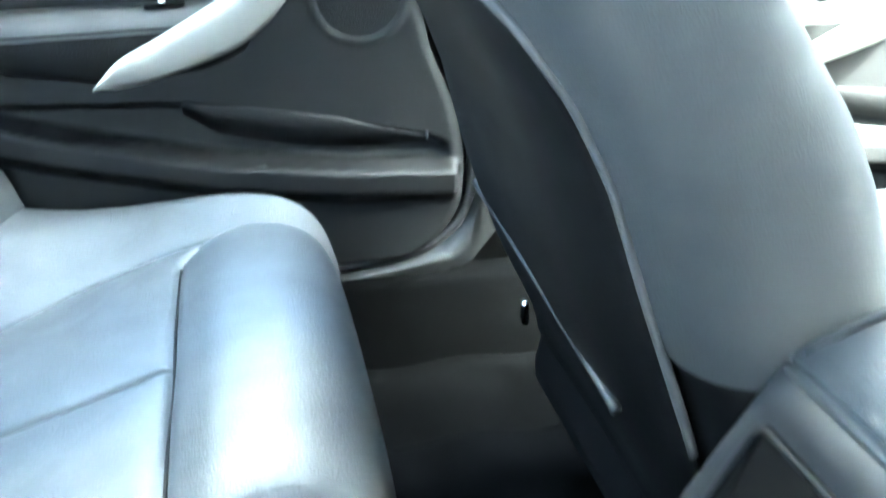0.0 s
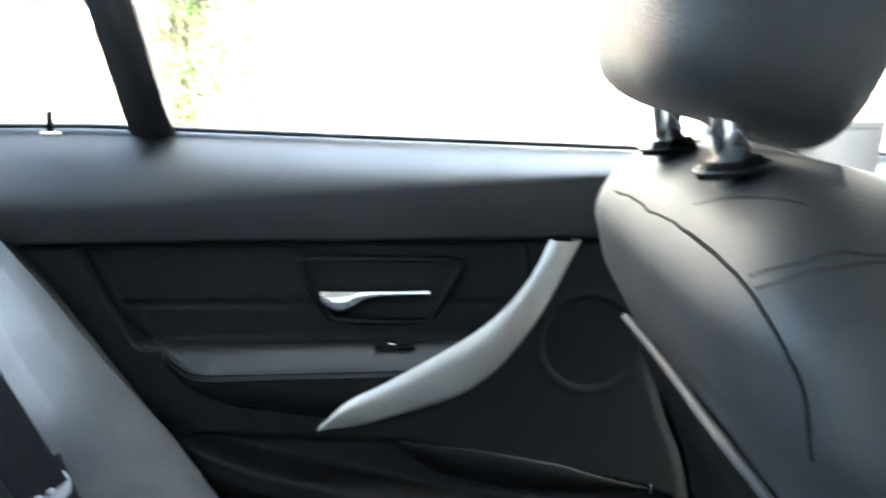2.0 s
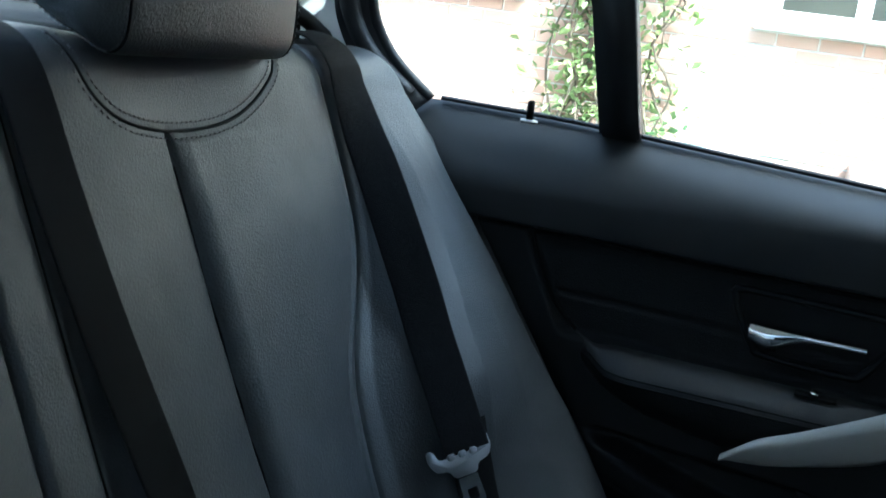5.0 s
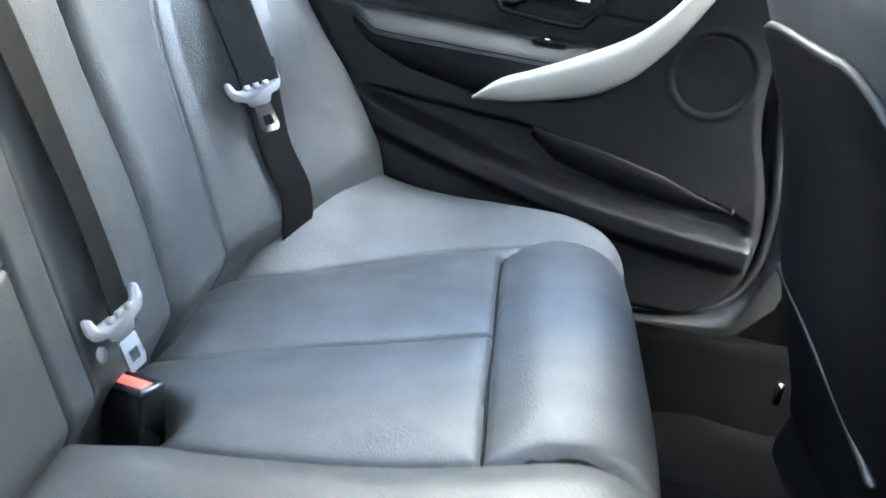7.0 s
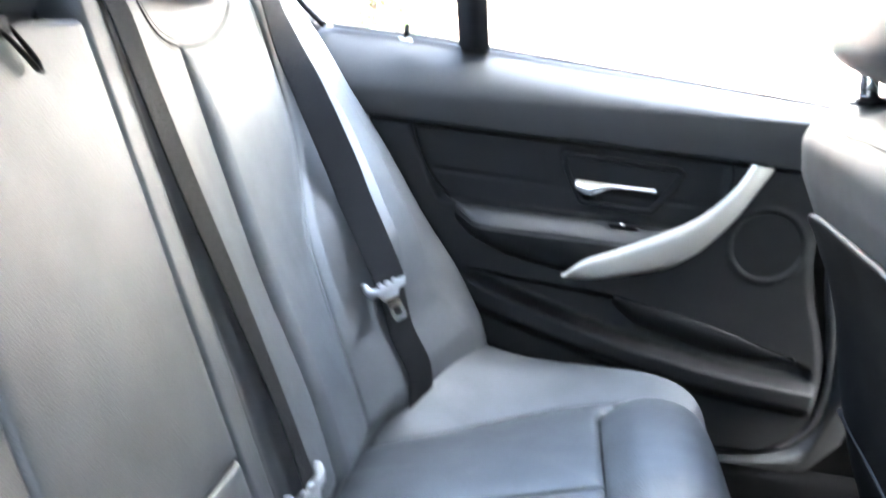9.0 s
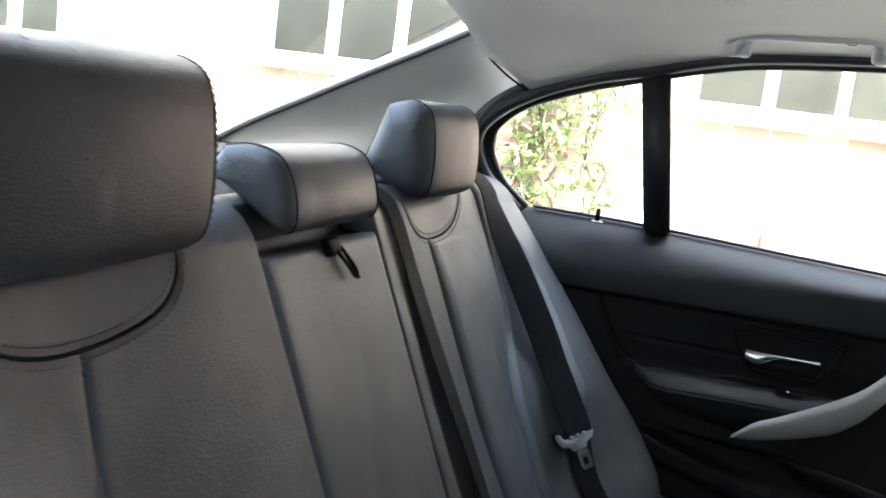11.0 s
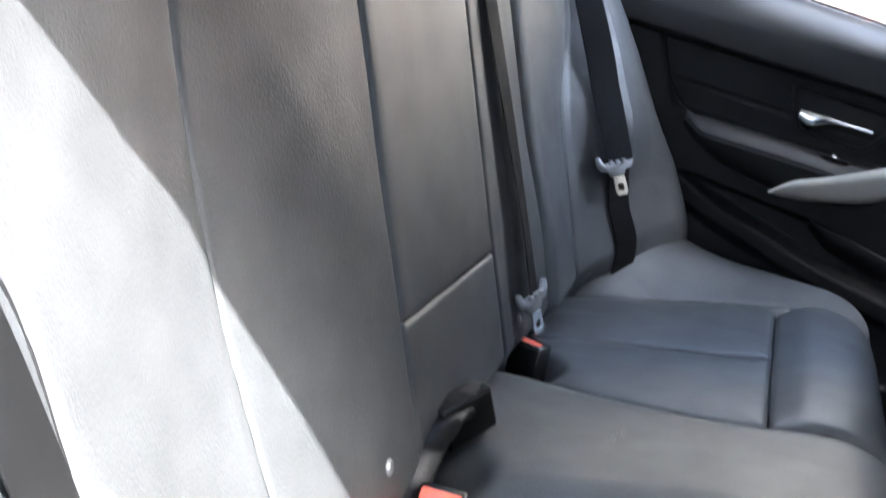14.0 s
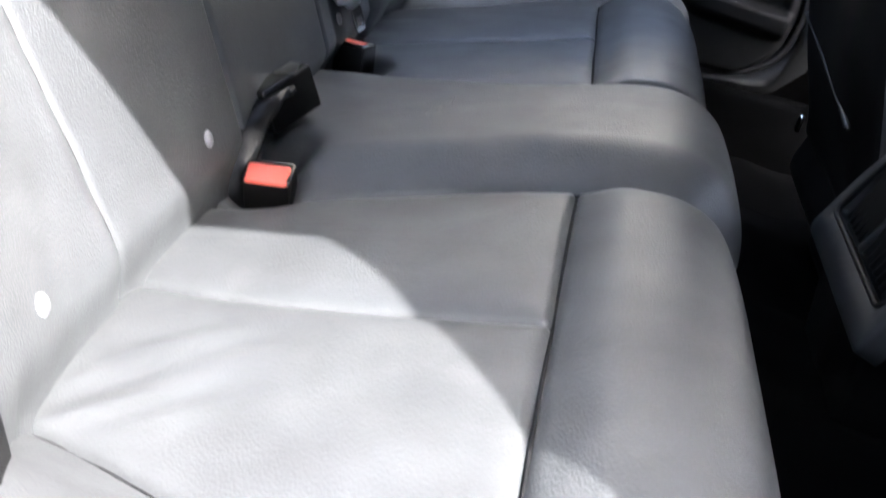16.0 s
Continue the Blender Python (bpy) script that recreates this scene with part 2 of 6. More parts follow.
def tube(pts, r, sides=8, flat=1.0, closed=False):
    """A tube along points: vertices and faces. flat squeezes it along its second axis."""
    pts = np.array(pts, float)
    n = len(pts)
    rr = np.broadcast_to(np.array(r, float), (n,))
    tang = np.gradient(pts, axis=0)
    if closed:
        tang = np.roll(pts, -1, 0) - np.roll(pts, 1, 0)
    tang /= np.linalg.norm(tang, axis=1)[:, None] + 1e-12
    up = np.array([0.13, 0.21, 0.97])
    verts, faces = [], []
    for p, t, rad in zip(pts, tang, rr):
        a = np.cross(t, up)
        a /= np.linalg.norm(a) + 1e-9
        b = np.cross(a, t)
        for k in range(sides):
            w = 2 * np.pi * k / sides
            verts.append(p + rad * (np.cos(w) * a + flat * np.sin(w) * b))
    for i in range(n if closed else n - 1):
        for k in range(sides):
            j, q = (i + 1) % n, (k + 1) % sides
            faces.append((i * sides + k, i * sides + q, j * sides + q, j * sides + k))
    if not closed:
        faces.append(tuple(range(sides))[::-1])
        faces.append(tuple((n - 1) * sides + k for k in range(sides)))
    return verts, faces


def merge(*meshes):
    verts, faces = [], []
    for v, f in meshes:
        o = len(verts)
        verts += [tuple(p) for p in v]
        faces += [tuple(i + o for i in q) for q in f]
    return verts, faces


def box(sx, sy, sz, bevel=0.004, seg=2, at=(0, 0, 0), turn=(0, 0, 0)):
    bm = bmesh.new()
    bmesh.ops.create_cube(bm, size=1)
    bmesh.ops.scale(bm, vec=(sx, sy, sz), verts=bm.verts)
    if bevel:
        bmesh.ops.bevel(bm, geom=bm.edges[:], offset=bevel, segments=seg, affect="EDGES", profile=0.5)
    bmesh.ops.transform(bm, matrix=pose(*at, *turn), verts=bm.verts)
    return bm


def disc(r, h, at, turn=(0, 0, 0), seg=24, bevel=0.002, r2=None):
    bm = bmesh.new()
    bmesh.ops.create_cone(bm, cap_ends=True, segments=seg, radius1=r, radius2=r if r2 is None else r2, depth=h)
    if bevel:
        caps = [e for e in bm.edges if all(len(f.verts) > 4 for f in e.link_faces[:1]) or any(len(f.verts) > 4 for f in e.link_faces)]
        bmesh.ops.bevel(bm, geom=caps, offset=bevel, segments=2, affect="EDGES")
    bmesh.ops.transform(bm, matrix=pose(*at, *turn), verts=bm.verts)
    return bm


def solid_outline(outer, y0, y1, bevel=0.003):
    """A plate from an outline of (x, z) points, between two depths y."""
    bm = bmesh.new()
    vs = [bm.verts.new((x, y0, z)) for x, z in outer]
    f = bm.faces.new(vs)
    ext = bmesh.ops.extrude_face_region(bm, geom=[f])
    bmesh.ops.translate(bm, vec=(0, y1 - y0, 0), verts=[v for v in ext["geom"] if isinstance(v, bmesh.types.BMVert)])
    bmesh.ops.recalc_face_normals(bm, faces=bm.faces)
    if bevel:
        rim = [e for e in bm.edges if e.is_manifold and e.calc_face_angle(0) > 0.9 and abs(e.verts[0].co.y - e.verts[1].co.y) < 1e-6]
        bmesh.ops.bevel(bm, geom=rim, offset=bevel, segments=2, affect="EDGES")
    return bm


# ---- the rear bench: cushion ----
# The profile of the cushion runs from the gap at the backrest forward and down over the front roll.
CPROF = spline([(-0.07, 0.262), (-0.03, 0.277), (0.03, 0.2955), (0.12, 0.3195), (0.22, 0.3465), (0.32, 0.3755), (0.37, 0.388), (0.408, 0.390), (0.437, 0.377), (0.455, 0.348),
                (0.462, 0.310), (0.456, 0.250), (0.445, 0.180), (0.435, 0.10)], 14)
CARC = np.r_[0, np.cumsum(np.hypot(*np.diff(CPROF, axis=0).T))]


def c_arc(x):
    """The arc length along the cushion's profile at a place x, for the upper part."""
    top = CPROF[: np.argmax(CPROF[:, 0])]
    return np.interp(x, top[:, 0], CARC[: len(top)])


def cushion_seams(sign):
    """Seams in (arc, y), for one outer seat."""
    s = sign
    front = spline([(c_arc(0.322), s * 0.150), (c_arc(0.318), s * 0.38), (c_arc(0.316), s * 0.53), (c_arc(0.318), s * 0.585), (c_arc(0.335), s * 0.612)], 6)
    mid = spline([(c_arc(-0.02), s * 0.346), (c_arc(0.02), s * 0.350), (c_arc(0.08), s * 0.362), (c_arc(0.18), s * 0.370), (c_arc(0.318), s * 0.378)], 6)
    outer = spline([(c_arc(-0.06), s * 0.525), (c_arc(0.02), s * 0.538), (c_arc(0.074), s * 0.556), (c_arc(0.17), s * 0.597), (c_arc(0.24), s * 0.620), (c_arc(0.30), s * 0.627),
                    (c_arc(0.36), s * 0.622), (c_arc(0.42), s * 0.616), (CARC[-1], s * 0.610)], 6)
    centre = spline([(c_arc(-0.06), s * 0.215), (c_arc(0.04), s * 0.196), (c_arc(0.10), s * 0.178), (c_arc(0.18), s * 0.162), (c_arc(0.27), s * 0.150), (c_arc(0.34), s * 0.150),
                     (c_arc(0.42), s * 0.158), (CARC[-1], s * 0.165)], 6)
    return front, mid, outer, centre


bench_seat = thing("rear_bench", (0.1, 0, 0.08), "black leather rear bench with stitched panels, partly in the sun", "bench seat")


def bare(name, bm, material, label=""):
    """A first-level part of the bench, on which its panels are pieces."""
    return child_of(part(name, bm, material, label=label), bench_seat)


bench = bare("cushion", box(0.46, 1.40, 0.16, 0.02, 2, (0.19, 0, 0.13)), PLASTIC_DARK, "bench cushion of sewn leather panels")
us = np.linspace(0, CARC[-1], 210)
vs = np.linspace(-0.745, 0.745, 640)
U, V = np.meshgrid(us, vs, indexing="ij")
X0, Z0 = np.interp(us, CARC, CPROF[:, 0]), np.interp(us, CARC, CPROF[:, 1])
tx, tz = np.gradient(X0, us), np.gradient(Z0, us)
nl = np.hypot(tx, tz)
NX, NZ = (-tz / nl)[:, None], (tx / nl)[:, None]
H = np.zeros_like(U)
groove = np.full_like(U, 9.0)
A = np.abs(V)
fr_l, md_l, ou_l, ce_l = cushion_seams(1)
for s in (1, -1):
    for line in cushion_seams(s):
        groove = np.minimum(groove, dist_poly(U, V, line))
y_out = np.interp(U, ou_l[:, 0], ou_l[:, 1])
y_cen = np.interp(U, ce_l[:, 0], ce_l[:, 1])
u_front = np.interp(A, fr_l[:, 1], fr_l[:, 0])
xs_at = np.broadcast_to(X0[:, None], U.shape)
# raised outer lobes beside the doors, a raised middle seat, pillowed panels
lobe = sm((A - y_out) / 0.11)
rise = np.clip((A - y_out) / 0.165, 0, 1) ** 1.15
H += (lobe * 0.026 + rise * (0.034 * sm((0.36 - xs_at) / 0.30) + 0.026 * sm((0.28 - xs_at) / 0.26))) * sm((CARC[-1] - 0.05 - U) / 0.12 + 0.35)
H += 0.026 * np.clip((A - 0.47) / 0.27, 0, 1) * sm((0.15 - xs_at) / 0.14)
lobe_end = np.interp(U, [0, c_arc(0.15), c_arc(0.30), c_arc(0.40), c_arc(0.43) + 0.05, CARC[-1]], [0.760, 0.745, 0.708, 0.672, 0.650, 0.640])
H -= 0.10 * sm((A - lobe_end) / 0.045)
H += 0.021 * sm((y_cen - A) / 0.080 + 0.06) * sm((U - 0.02) / 0.05)
H += 0.005 * (1 - np.exp(-groove / 0.006)) + 0.0075 * (1 - np.exp(-groove / 0.06))
H -= 0.005 * np.exp(-(groove / 0.0024) ** 2)
H += 0.010 * sm((U - u_front) / 0.05) * (A > y_cen) * (A < y_out) * sm((0.62 - U) / 0.1)
# soft wrinkles near the gap and hollows round the buckles
for (cx, cy, r, d) in ((0.030, -0.118, 0.044, 0.042), (0.044, -0.166, 0.036, 0.026), (0.018, 0.224, 0.046, 0.048), (0.0, -0.06, 0.036, 0.025)):
    H -= d * np.exp(-(((xs_at - cx) / r) ** 2 + ((V - cy) / (r * 0.9)) ** 2) ** 2)
for cx, cy, ln, am in ((0.055, -0.475, 0.050, 0.0036), (0.070, -0.445, 0.055, 0.0040), (0.085, -0.500, 0.055, 0.0034), (0.100, -0.470, 0.050, 0.0028), (0.060, -0.520, 0.045, 0.0030), (0.110, -0.515, 0.050, 0.0022)):
    q = (V - cy) * 0.80 - (xs_at - cx) * 0.60
    w = (V - cy) * 0.60 + (xs_at - cx) * 0.80
    H += 0.55 * am * np.exp(-(q / 0.011) ** 2 - (w / ln) ** 2)
rng = np.random.default_rng(5)
for _ in range(26):
    cy, cx, ang = rng.uniform(-0.55, 0.55), rng.uniform(0.0, 0.28), rng.uniform(-0.5, 0.5)
    q = (V - cy) * np.cos(ang) + (xs_at - cx) * np.sin(ang)
    w = (xs_at - cx) * np.cos(ang) - (V - cy) * np.sin(ang)
    H += rng.uniform(-0.0016, 0.0016) * np.exp(-(q / 0.02) ** 2 - (w / 0.09) ** 2)
# the rear edge rolls down into the crease at the backrest
CREASE_Y = [0.20, 0.50, 0.565, 0.617, 0.66, 0.714]
H -= 0.010 * sm((np.interp(A, CREASE_Y, [-0.004, 0.0, 0.030, 0.058, 0.085, 0.115]) + 0.006 - xs_at) / 0.016) * (U < c_arc(0.3))
P = np.stack([X0[:, None] + NX * H, V, Z0[:, None] + NZ * H], -1)
Uc, Vc = (U[:-1, :-1] + U[1:, 1:]) / 2, (V[:-1, :-1] + V[1:, 1:]) / 2
Ac = np.abs(Vc)
yo, yc = np.interp(Uc, ou_l[:, 0], ou_l[:, 1]), np.interp(Uc, ce_l[:, 0], ce_l[:, 1])
uf = np.interp(Ac, fr_l[:, 1], fr_l[:, 0])
ym = np.interp(Uc, md_l[:, 0], md_l[:, 1])
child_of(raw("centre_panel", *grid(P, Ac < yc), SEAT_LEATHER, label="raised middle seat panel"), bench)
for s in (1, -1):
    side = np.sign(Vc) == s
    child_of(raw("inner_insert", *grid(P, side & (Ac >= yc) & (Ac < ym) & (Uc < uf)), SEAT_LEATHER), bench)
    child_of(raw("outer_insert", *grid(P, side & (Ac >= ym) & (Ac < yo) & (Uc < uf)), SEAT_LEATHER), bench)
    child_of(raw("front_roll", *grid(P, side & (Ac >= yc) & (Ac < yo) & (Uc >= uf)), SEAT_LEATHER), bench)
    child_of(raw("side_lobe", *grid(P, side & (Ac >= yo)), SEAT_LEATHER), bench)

def on_cush_arc(u, y, lift):
    """A place on the finished cushion at an arc length u and a width y."""
    fi, fj = np.clip(u / (us[1] - us[0]), 0, len(us) - 1.001), np.clip((y - vs[0]) / (vs[1] - vs[0]), 0, len(vs) - 1.001)
    i, j = int(fi), int(fj)
    a, b = fi - i, fj - j
    q = P[i, j] * (1 - a) * (1 - b) + P[i + 1, j] * a * (1 - b) + P[i, j + 1] * (1 - a) * b + P[i + 1, j + 1] * a * b
    return q + lift * np.array((NX[i, 0], 0, NZ[i, 0]))


# dark tubes along the cushion seams stand for shade in the grooves
for s in (1, -1):
    for line in cushion_seams(s):
        q = [on_cush_arc(u, y, 0.0008) for u, y in line if u > c_arc(-0.02)]
        child_of(raw("seam", *tube(spline(q, 2), 0.0015, 5), SEAM_DARK), bench)

# pale rubbed streaks on the middle panel
cus_P, cus_x = P.copy(), X0


def on_cushion(x, y, lift):
    i = int(np.argmin(np.abs(cus_x[: int(np.argmax(cus_x))] - x)))
    j = int(np.argmin(np.abs(vs - y)))
    return cus_P[i, j] + np.array((-0.25 * lift, 0, lift))


marks = []
for k, (dx_, dy_, ln) in enumerate(((0.0, 0.0, 0.036), (0.005, 0.008, 0.024), (-0.005, -0.006, 0.020), (0.009, 0.014, 0.012))):
    marks.append(tube([on_cushion(0.178 + dx_ + 0.20 * e, 0.001 + dy_ + e, 0.0002) for e in np.linspace(-ln, ln, 9)], 0.0011 * np.sin(np.linspace(0.3, 2.9, 9)), 5, 0.25))
tagged(child_of(raw("scuff_mark", *merge(*marks), SCUFF, label="pale rubbed scuff on the leather"), bench), kind="stuff")

# ---- the rear bench: backrest ----
LEAN = math.atan(0.43)
BX, BZ = 0.033, 0.285


def b_place(y, s, h):
    """A place on the backrest: y, the way s up its slope, and h in front of it."""
    return np.stack([BX - s * math.sin(LEAN) + h * math.cos(LEAN), y, BZ + s * math.cos(LEAN) + h * math.sin(LEAN)], -1)


def s_of(z):
    return (np.asarray(z) - BZ) / math.cos(LEAN)


S_TOP = s_of(0.856)
BOL = spline([(s_of(0.25), 0.503), (s_of(0.35), 0.505), (s_of(0.45), 0.510), (s_of(0.55), 0.518), (s_of(0.60), 0.534), (s_of(0.65), 0.567), (s_of(0.70), 0.596), (s_of(0.76), 0.608), (s_of(0.84), 0.612), (s_of(0.96), 0.616)], 6)
CEN = spline([(s_of(0.25), 0.346), (s_of(0.33), 0.354), (s_of(0.45), 0.366), (s_of(0.55), 0.366), (s_of(0.68), 0.361), (s_of(0.816), 0.359)], 6)
BOL_R = spline([(s_of(0.25), 0.608), (s_of(0.45), 0.612), (s_of(0.525), 0.614), (s_of(0.60), 0.620), (s_of(0.64), 0.636), (s_of(0.70), 0.658), (s_of(0.80), 0.684), (s_of(0.96), 0.694)], 6)
CEN_R = spline([(s_of(0.25), 0.372), (s_of(0.33), 0.386), (s_of(0.45), 0.403), (s_of(0.55), 0.408), (s_of(0.68), 0.408), (s_of(0.76), 0.398), (s_of(0.816), 0.386)], 6)
ARC = spline([(s_of(0.94), 0.262), (s_of(0.87), 0.266), (s_of(0.840), 0.282), (s_of(0.824), 0.318), (s_of(0.818), 0.385), (s_of(0.824), 0.448), (s_of(0.845), 0.500), (s_of(0.875), 0.535), (s_of(0.94), 0.560)], 8)
ARM_Y = 0.142
GAP_Y = 0.190
ARM_S0, ARM_S1 = s_of(0.462), s_of(0.846)
back = bare("backrest", box(0.05, 1.46, 0.60, 0.01, 2, (-0.175, 0, 0.55), (0, -23.3, 0)), PLASTIC_DARK, "leather backrest with fold-down centre armrest")
ss = np.linspace(s_of(0.225), S_TOP + 0.16, 250)
ys = np.linspace(-0.775, 0.775, 760)
S, Yg = np.meshgrid(ss, ys, indexing="ij")
A = np.abs(Yg)
zz = BZ + S * math.cos(LEAN)
H = np.zeros_like(S)
y_b = np.interp(S, BOL[:, 0], BOL[:, 1])
y_c = np.where(Yg > 0, np.interp(S, CEN[:, 0], CEN[:, 1]), np.interp(S, CEN_R[:, 0], CEN_R[:, 1]))
off73 = np.interp(zz, [0.28, 0.375, 0.468, 0.565, 0.64, 0.69, 0.73, 0.80, 0.86], [0.138, 0.138, 0.124, 0.104, 0.088, 0.074, 0.062, 0.045, 0.030])
steep = np.interp((A - y_b) / (0.745 - y_b), [0.0, 0.10, 0.24, 0.36, 0.50, 0.75, 1.0, 1.2], [0.02, 0.10, 0.38, 0.66, 0.83, 0.95, 1.0, 1.03])
lower = np.clip((A - y_b + 0.015) / (0.745 - y_b), 0, 1.12) ** 1.15
up_w = sm((zz - 0.42) / 0.14) * sm((0.86 - zz) / 0.12)
H += off73 * np.where(Yg > 0, lower + (steep * (A > y_b - 0.02) - lower) * up_w, np.clip((A - 0.43) / (0.745 - 0.43), 0, 1.12) ** 1.9)
H -= 0.012 * np.exp(-((A - 0.38) / 0.10) ** 2) * sm((zz - 0.40) / 0.2)
groove = np.full_like(S, 9.0)
doubles = np.full_like(S, 9.0)
for sg in (1, -1):
    for line in (BOL, CEN) if sg > 0 else (BOL_R, CEN_R):
        groove = np.minimum(groove, dist_poly(S, Yg * sg, line))
    d = dist_poly(S, Yg * sg, ARC)
    doubles = np.minimum(doubles, d)
H += 0.0045 * np.clip((A - y_c) / 0.018, 0, 1) * np.exp(-np.maximum(A - y_c, 0) / 0.06) * (S < s_of(0.81)) * np.where(Yg > 0, 1.0, 0.35)
arm_edge = np.abs(A - ARM_Y)
gap_edge = np.abs(Yg - GAP_Y)
arm_line = np.where((S > s_of(0.2)) & (S < ARM_S1 + 0.03), arm_edge, np.hypot(arm_edge, np.maximum(S - ARM_S1 - 0.03, 0)))
groove = np.minimum(groove, np.minimum(arm_line, gap_edge))
cross = np.where(A < ARM_Y, np.abs(S - ARM_S0), np.hypot(S - ARM_S0, A - ARM_Y))
groove = np.minimum(groove, cross * 1.8)
# the outer panels are stuffed, their edges roll into the seams
y_br = np.where(Yg > 0, y_b, np.interp(S, BOL_R[:, 0], BOL_R[:, 1]))
rim_d = np.minimum(A - y_c, y_br - A)
H += np.where(Yg > 0, 0.009, 0.004) * (rim_d > 0) * (1 - np.exp(-np.maximum(rim_d, 0) / 0.013)) * sm((s_of(0.845) - S) / 0.14)
H += 0.0030 * (1 - np.exp(-groove / 0.0032)) + 0.0012 * (1 - np.exp(-groove / 0.05))
H -= 0.003 * np.exp(-(groove / 0.0024) ** 2) + 0.006 * np.exp(-(arm_line / 0.0030) ** 2) + 0.0010 * np.exp(-(doubles / 0.0026) ** 2)
# the armrest sits in a recess: its upper end stands back below the middle headrest
H += 0.0015 * sm((ARM_Y - A) / 0.02 + 0.1) * sm((S - ARM_S0) / 0.03) * sm((ARM_S1 - S) / 0.012)
H -= 0.042 * sm((ARM_Y + 0.004 - A) / 0.006) * sm((S - ARM_S1 + 0.004) / 0.010) * sm((ARM_S1 + 0.05 - S) / 0.02)
# belt channel between armrest and outer seat
H -= 0.006 * np.exp(-((Yg - GAP_Y - 0.012) / 0.014) ** 2)
H -= 0.14 * sm((A - 0.736 - 0.008 * sm((0.66 - zz) / 0.2)) / 0.035)
# rounded lower edge, rolled top
H -= np.where(Yg > 0, 1.0, 0.55) * np.interp(A, [0.58, 0.66, 0.72], [0.036, 0.024, 0.008]) * sm((s_of(np.interp(A, CREASE_Y, [0.332, 0.334, 0.345, 0.352, 0.361, 0.374]) + 0.014) - S) / np.interp(A, [0.56, 0.66], [0.055, 0.11]))
rng = np.random.default_rng(9)
for _ in range(22):
    cy, cs, ang = rng.uniform(-0.6, 0.6), rng.uniform(0.05, 0.5), rng.uniform(-0.6, 0.6)
    q = (Yg - cy) * np.cos(ang) + (S - cs) * np.sin(ang)
    w = (S - cs) * np.cos(ang) - (Yg - cy) * np.sin(ang)
    H += rng.uniform(-0.0015, 0.0015) * np.exp(-(q / 0.025) ** 2 - (w / 0.10) ** 2)
# the top rolls backwards over a radius
R_TOP = 0.050
over = np.maximum(S - S_TOP, 0)
ang = np.minimum(over / R_TOP, 1.75)
extra = np.maximum(over - 1.75 * R_TOP, 0)
ua, un = np.array([-math.sin(LEAN), math.cos(LEAN)]), np.array([math.cos(LEAN), math.sin(LEAN)])
Sx = np.minimum(S, S_TOP)
px = BX + Sx * ua[0] + R_TOP * np.sin(ang) * ua[0] - R_TOP * (1 - np.cos(ang)) * un[0]
pz = BZ + Sx * ua[1] + R_TOP * np.sin(ang) * ua[1] - R_TOP * (1 - np.cos(ang)) * un[1]
dirx, dirz = np.cos(ang) * ua[0] - np.sin(ang) * un[0], np.cos(ang) * ua[1] - np.sin(ang) * un[1]
px, pz = px + extra * dirx, pz + extra * dirz
nx, nz = np.sin(ang) * ua[0] + np.cos(ang) * un[0], np.sin(ang) * ua[1] + np.cos(ang) * un[1]
# shoulders fall off towards the doors
fall = -0.040 * sm((A - 0.56) / 0.20) * sm((S - s_of(0.74)) / 0.2)
P = np.stack([px + nx * H + fall * ua[0], Yg, pz + nz * H + fall * ua[1]], -1)
Sc, Yc = (S[:-1, :-1] + S[1:, 1:]) / 2, (Yg[:-1, :-1] + Yg[1:, 1:]) / 2
Ac = np.abs(Yc)
yb = np.where(Yc > 0, np.interp(Sc, BOL[:, 0], BOL[:, 1]), np.interp(Sc, BOL_R[:, 0], BOL_R[:, 1]))
ycn = np.where(Yc > 0, np.interp(Sc, CEN[:, 0], CEN[:, 1]), np.interp(Sc, CEN_R[:, 0], CEN_R[:, 1]))
arc_top = np.interp(Ac, ARC[:, 1], ARC[:, 0], left=9, right=9)
in_arc = (Sc > arc_top)
arm_on = (Ac < ARM_Y) & (Sc >= ARM_S0) & (Sc < ARM_S1 + 0.03)
child_of(raw("armrest", *grid(P, arm_on), LEATHER, label="folded-up leather centre armrest"), back)
child_of(raw("lower_centre_panel", *grid(P, (Ac < ARM_Y) & (Sc < ARM_S0)), LEATHER), back)
child_of(raw("centre_top", *grid(P, (Ac < ARM_Y) & (Sc >= ARM_S1 + 0.03)), LEATHER), back)
for s in (1, -1):
    side = (np.sign(Yc) == s) & (Ac >= ARM_Y)
    gy = GAP_Y if s > 0 else ARM_Y
    if s > 0:
        child_of(raw("belt_strip", *grid(P, side & (Ac < gy)), LEATHER), back)
    child_of(raw("scoop_panel", *grid(P, side & in_arc & (Ac >= gy)), LEATHER), back)
    child_of(raw("inner_panel", *grid(P, side & ~in_arc & (Ac >= gy) & (Ac < ycn)), LEATHER_WORN), back)
    child_of(raw("outer_panel", *grid(P, side & ~in_arc & (Ac >= ycn) & (Ac < yb)), LEATHER_WORN), back)
    child_of(raw("bolster", *grid(P, side & ~in_arc & (Ac >= yb)), LEATHER, label="smooth leather side bolster"), back)


def on_back(y, z, lift=0.0):
    """A place on the finished backrest at a width y and a height z measured along its slope."""
    fi = np.clip((s_of(z) - ss[0]) / (ss[1] - ss[0]), 0, len(ss) - 1.001)
    fj = np.clip((y - ys[0]) / (ys[1] - ys[0]), 0, len(ys) - 1.001)
    i, j = int(fi), int(fj)
    a, b = fi - i, fj - j
    q = (P[i, j] * (1 - a) * (1 - b) + P[i + 1, j] * a * (1 - b) + P[i, j + 1] * (1 - a) * b + P[i + 1, j + 1] * a * b)
    return q + lift * np.array([nx[i, j], 0, nz[i, j]])


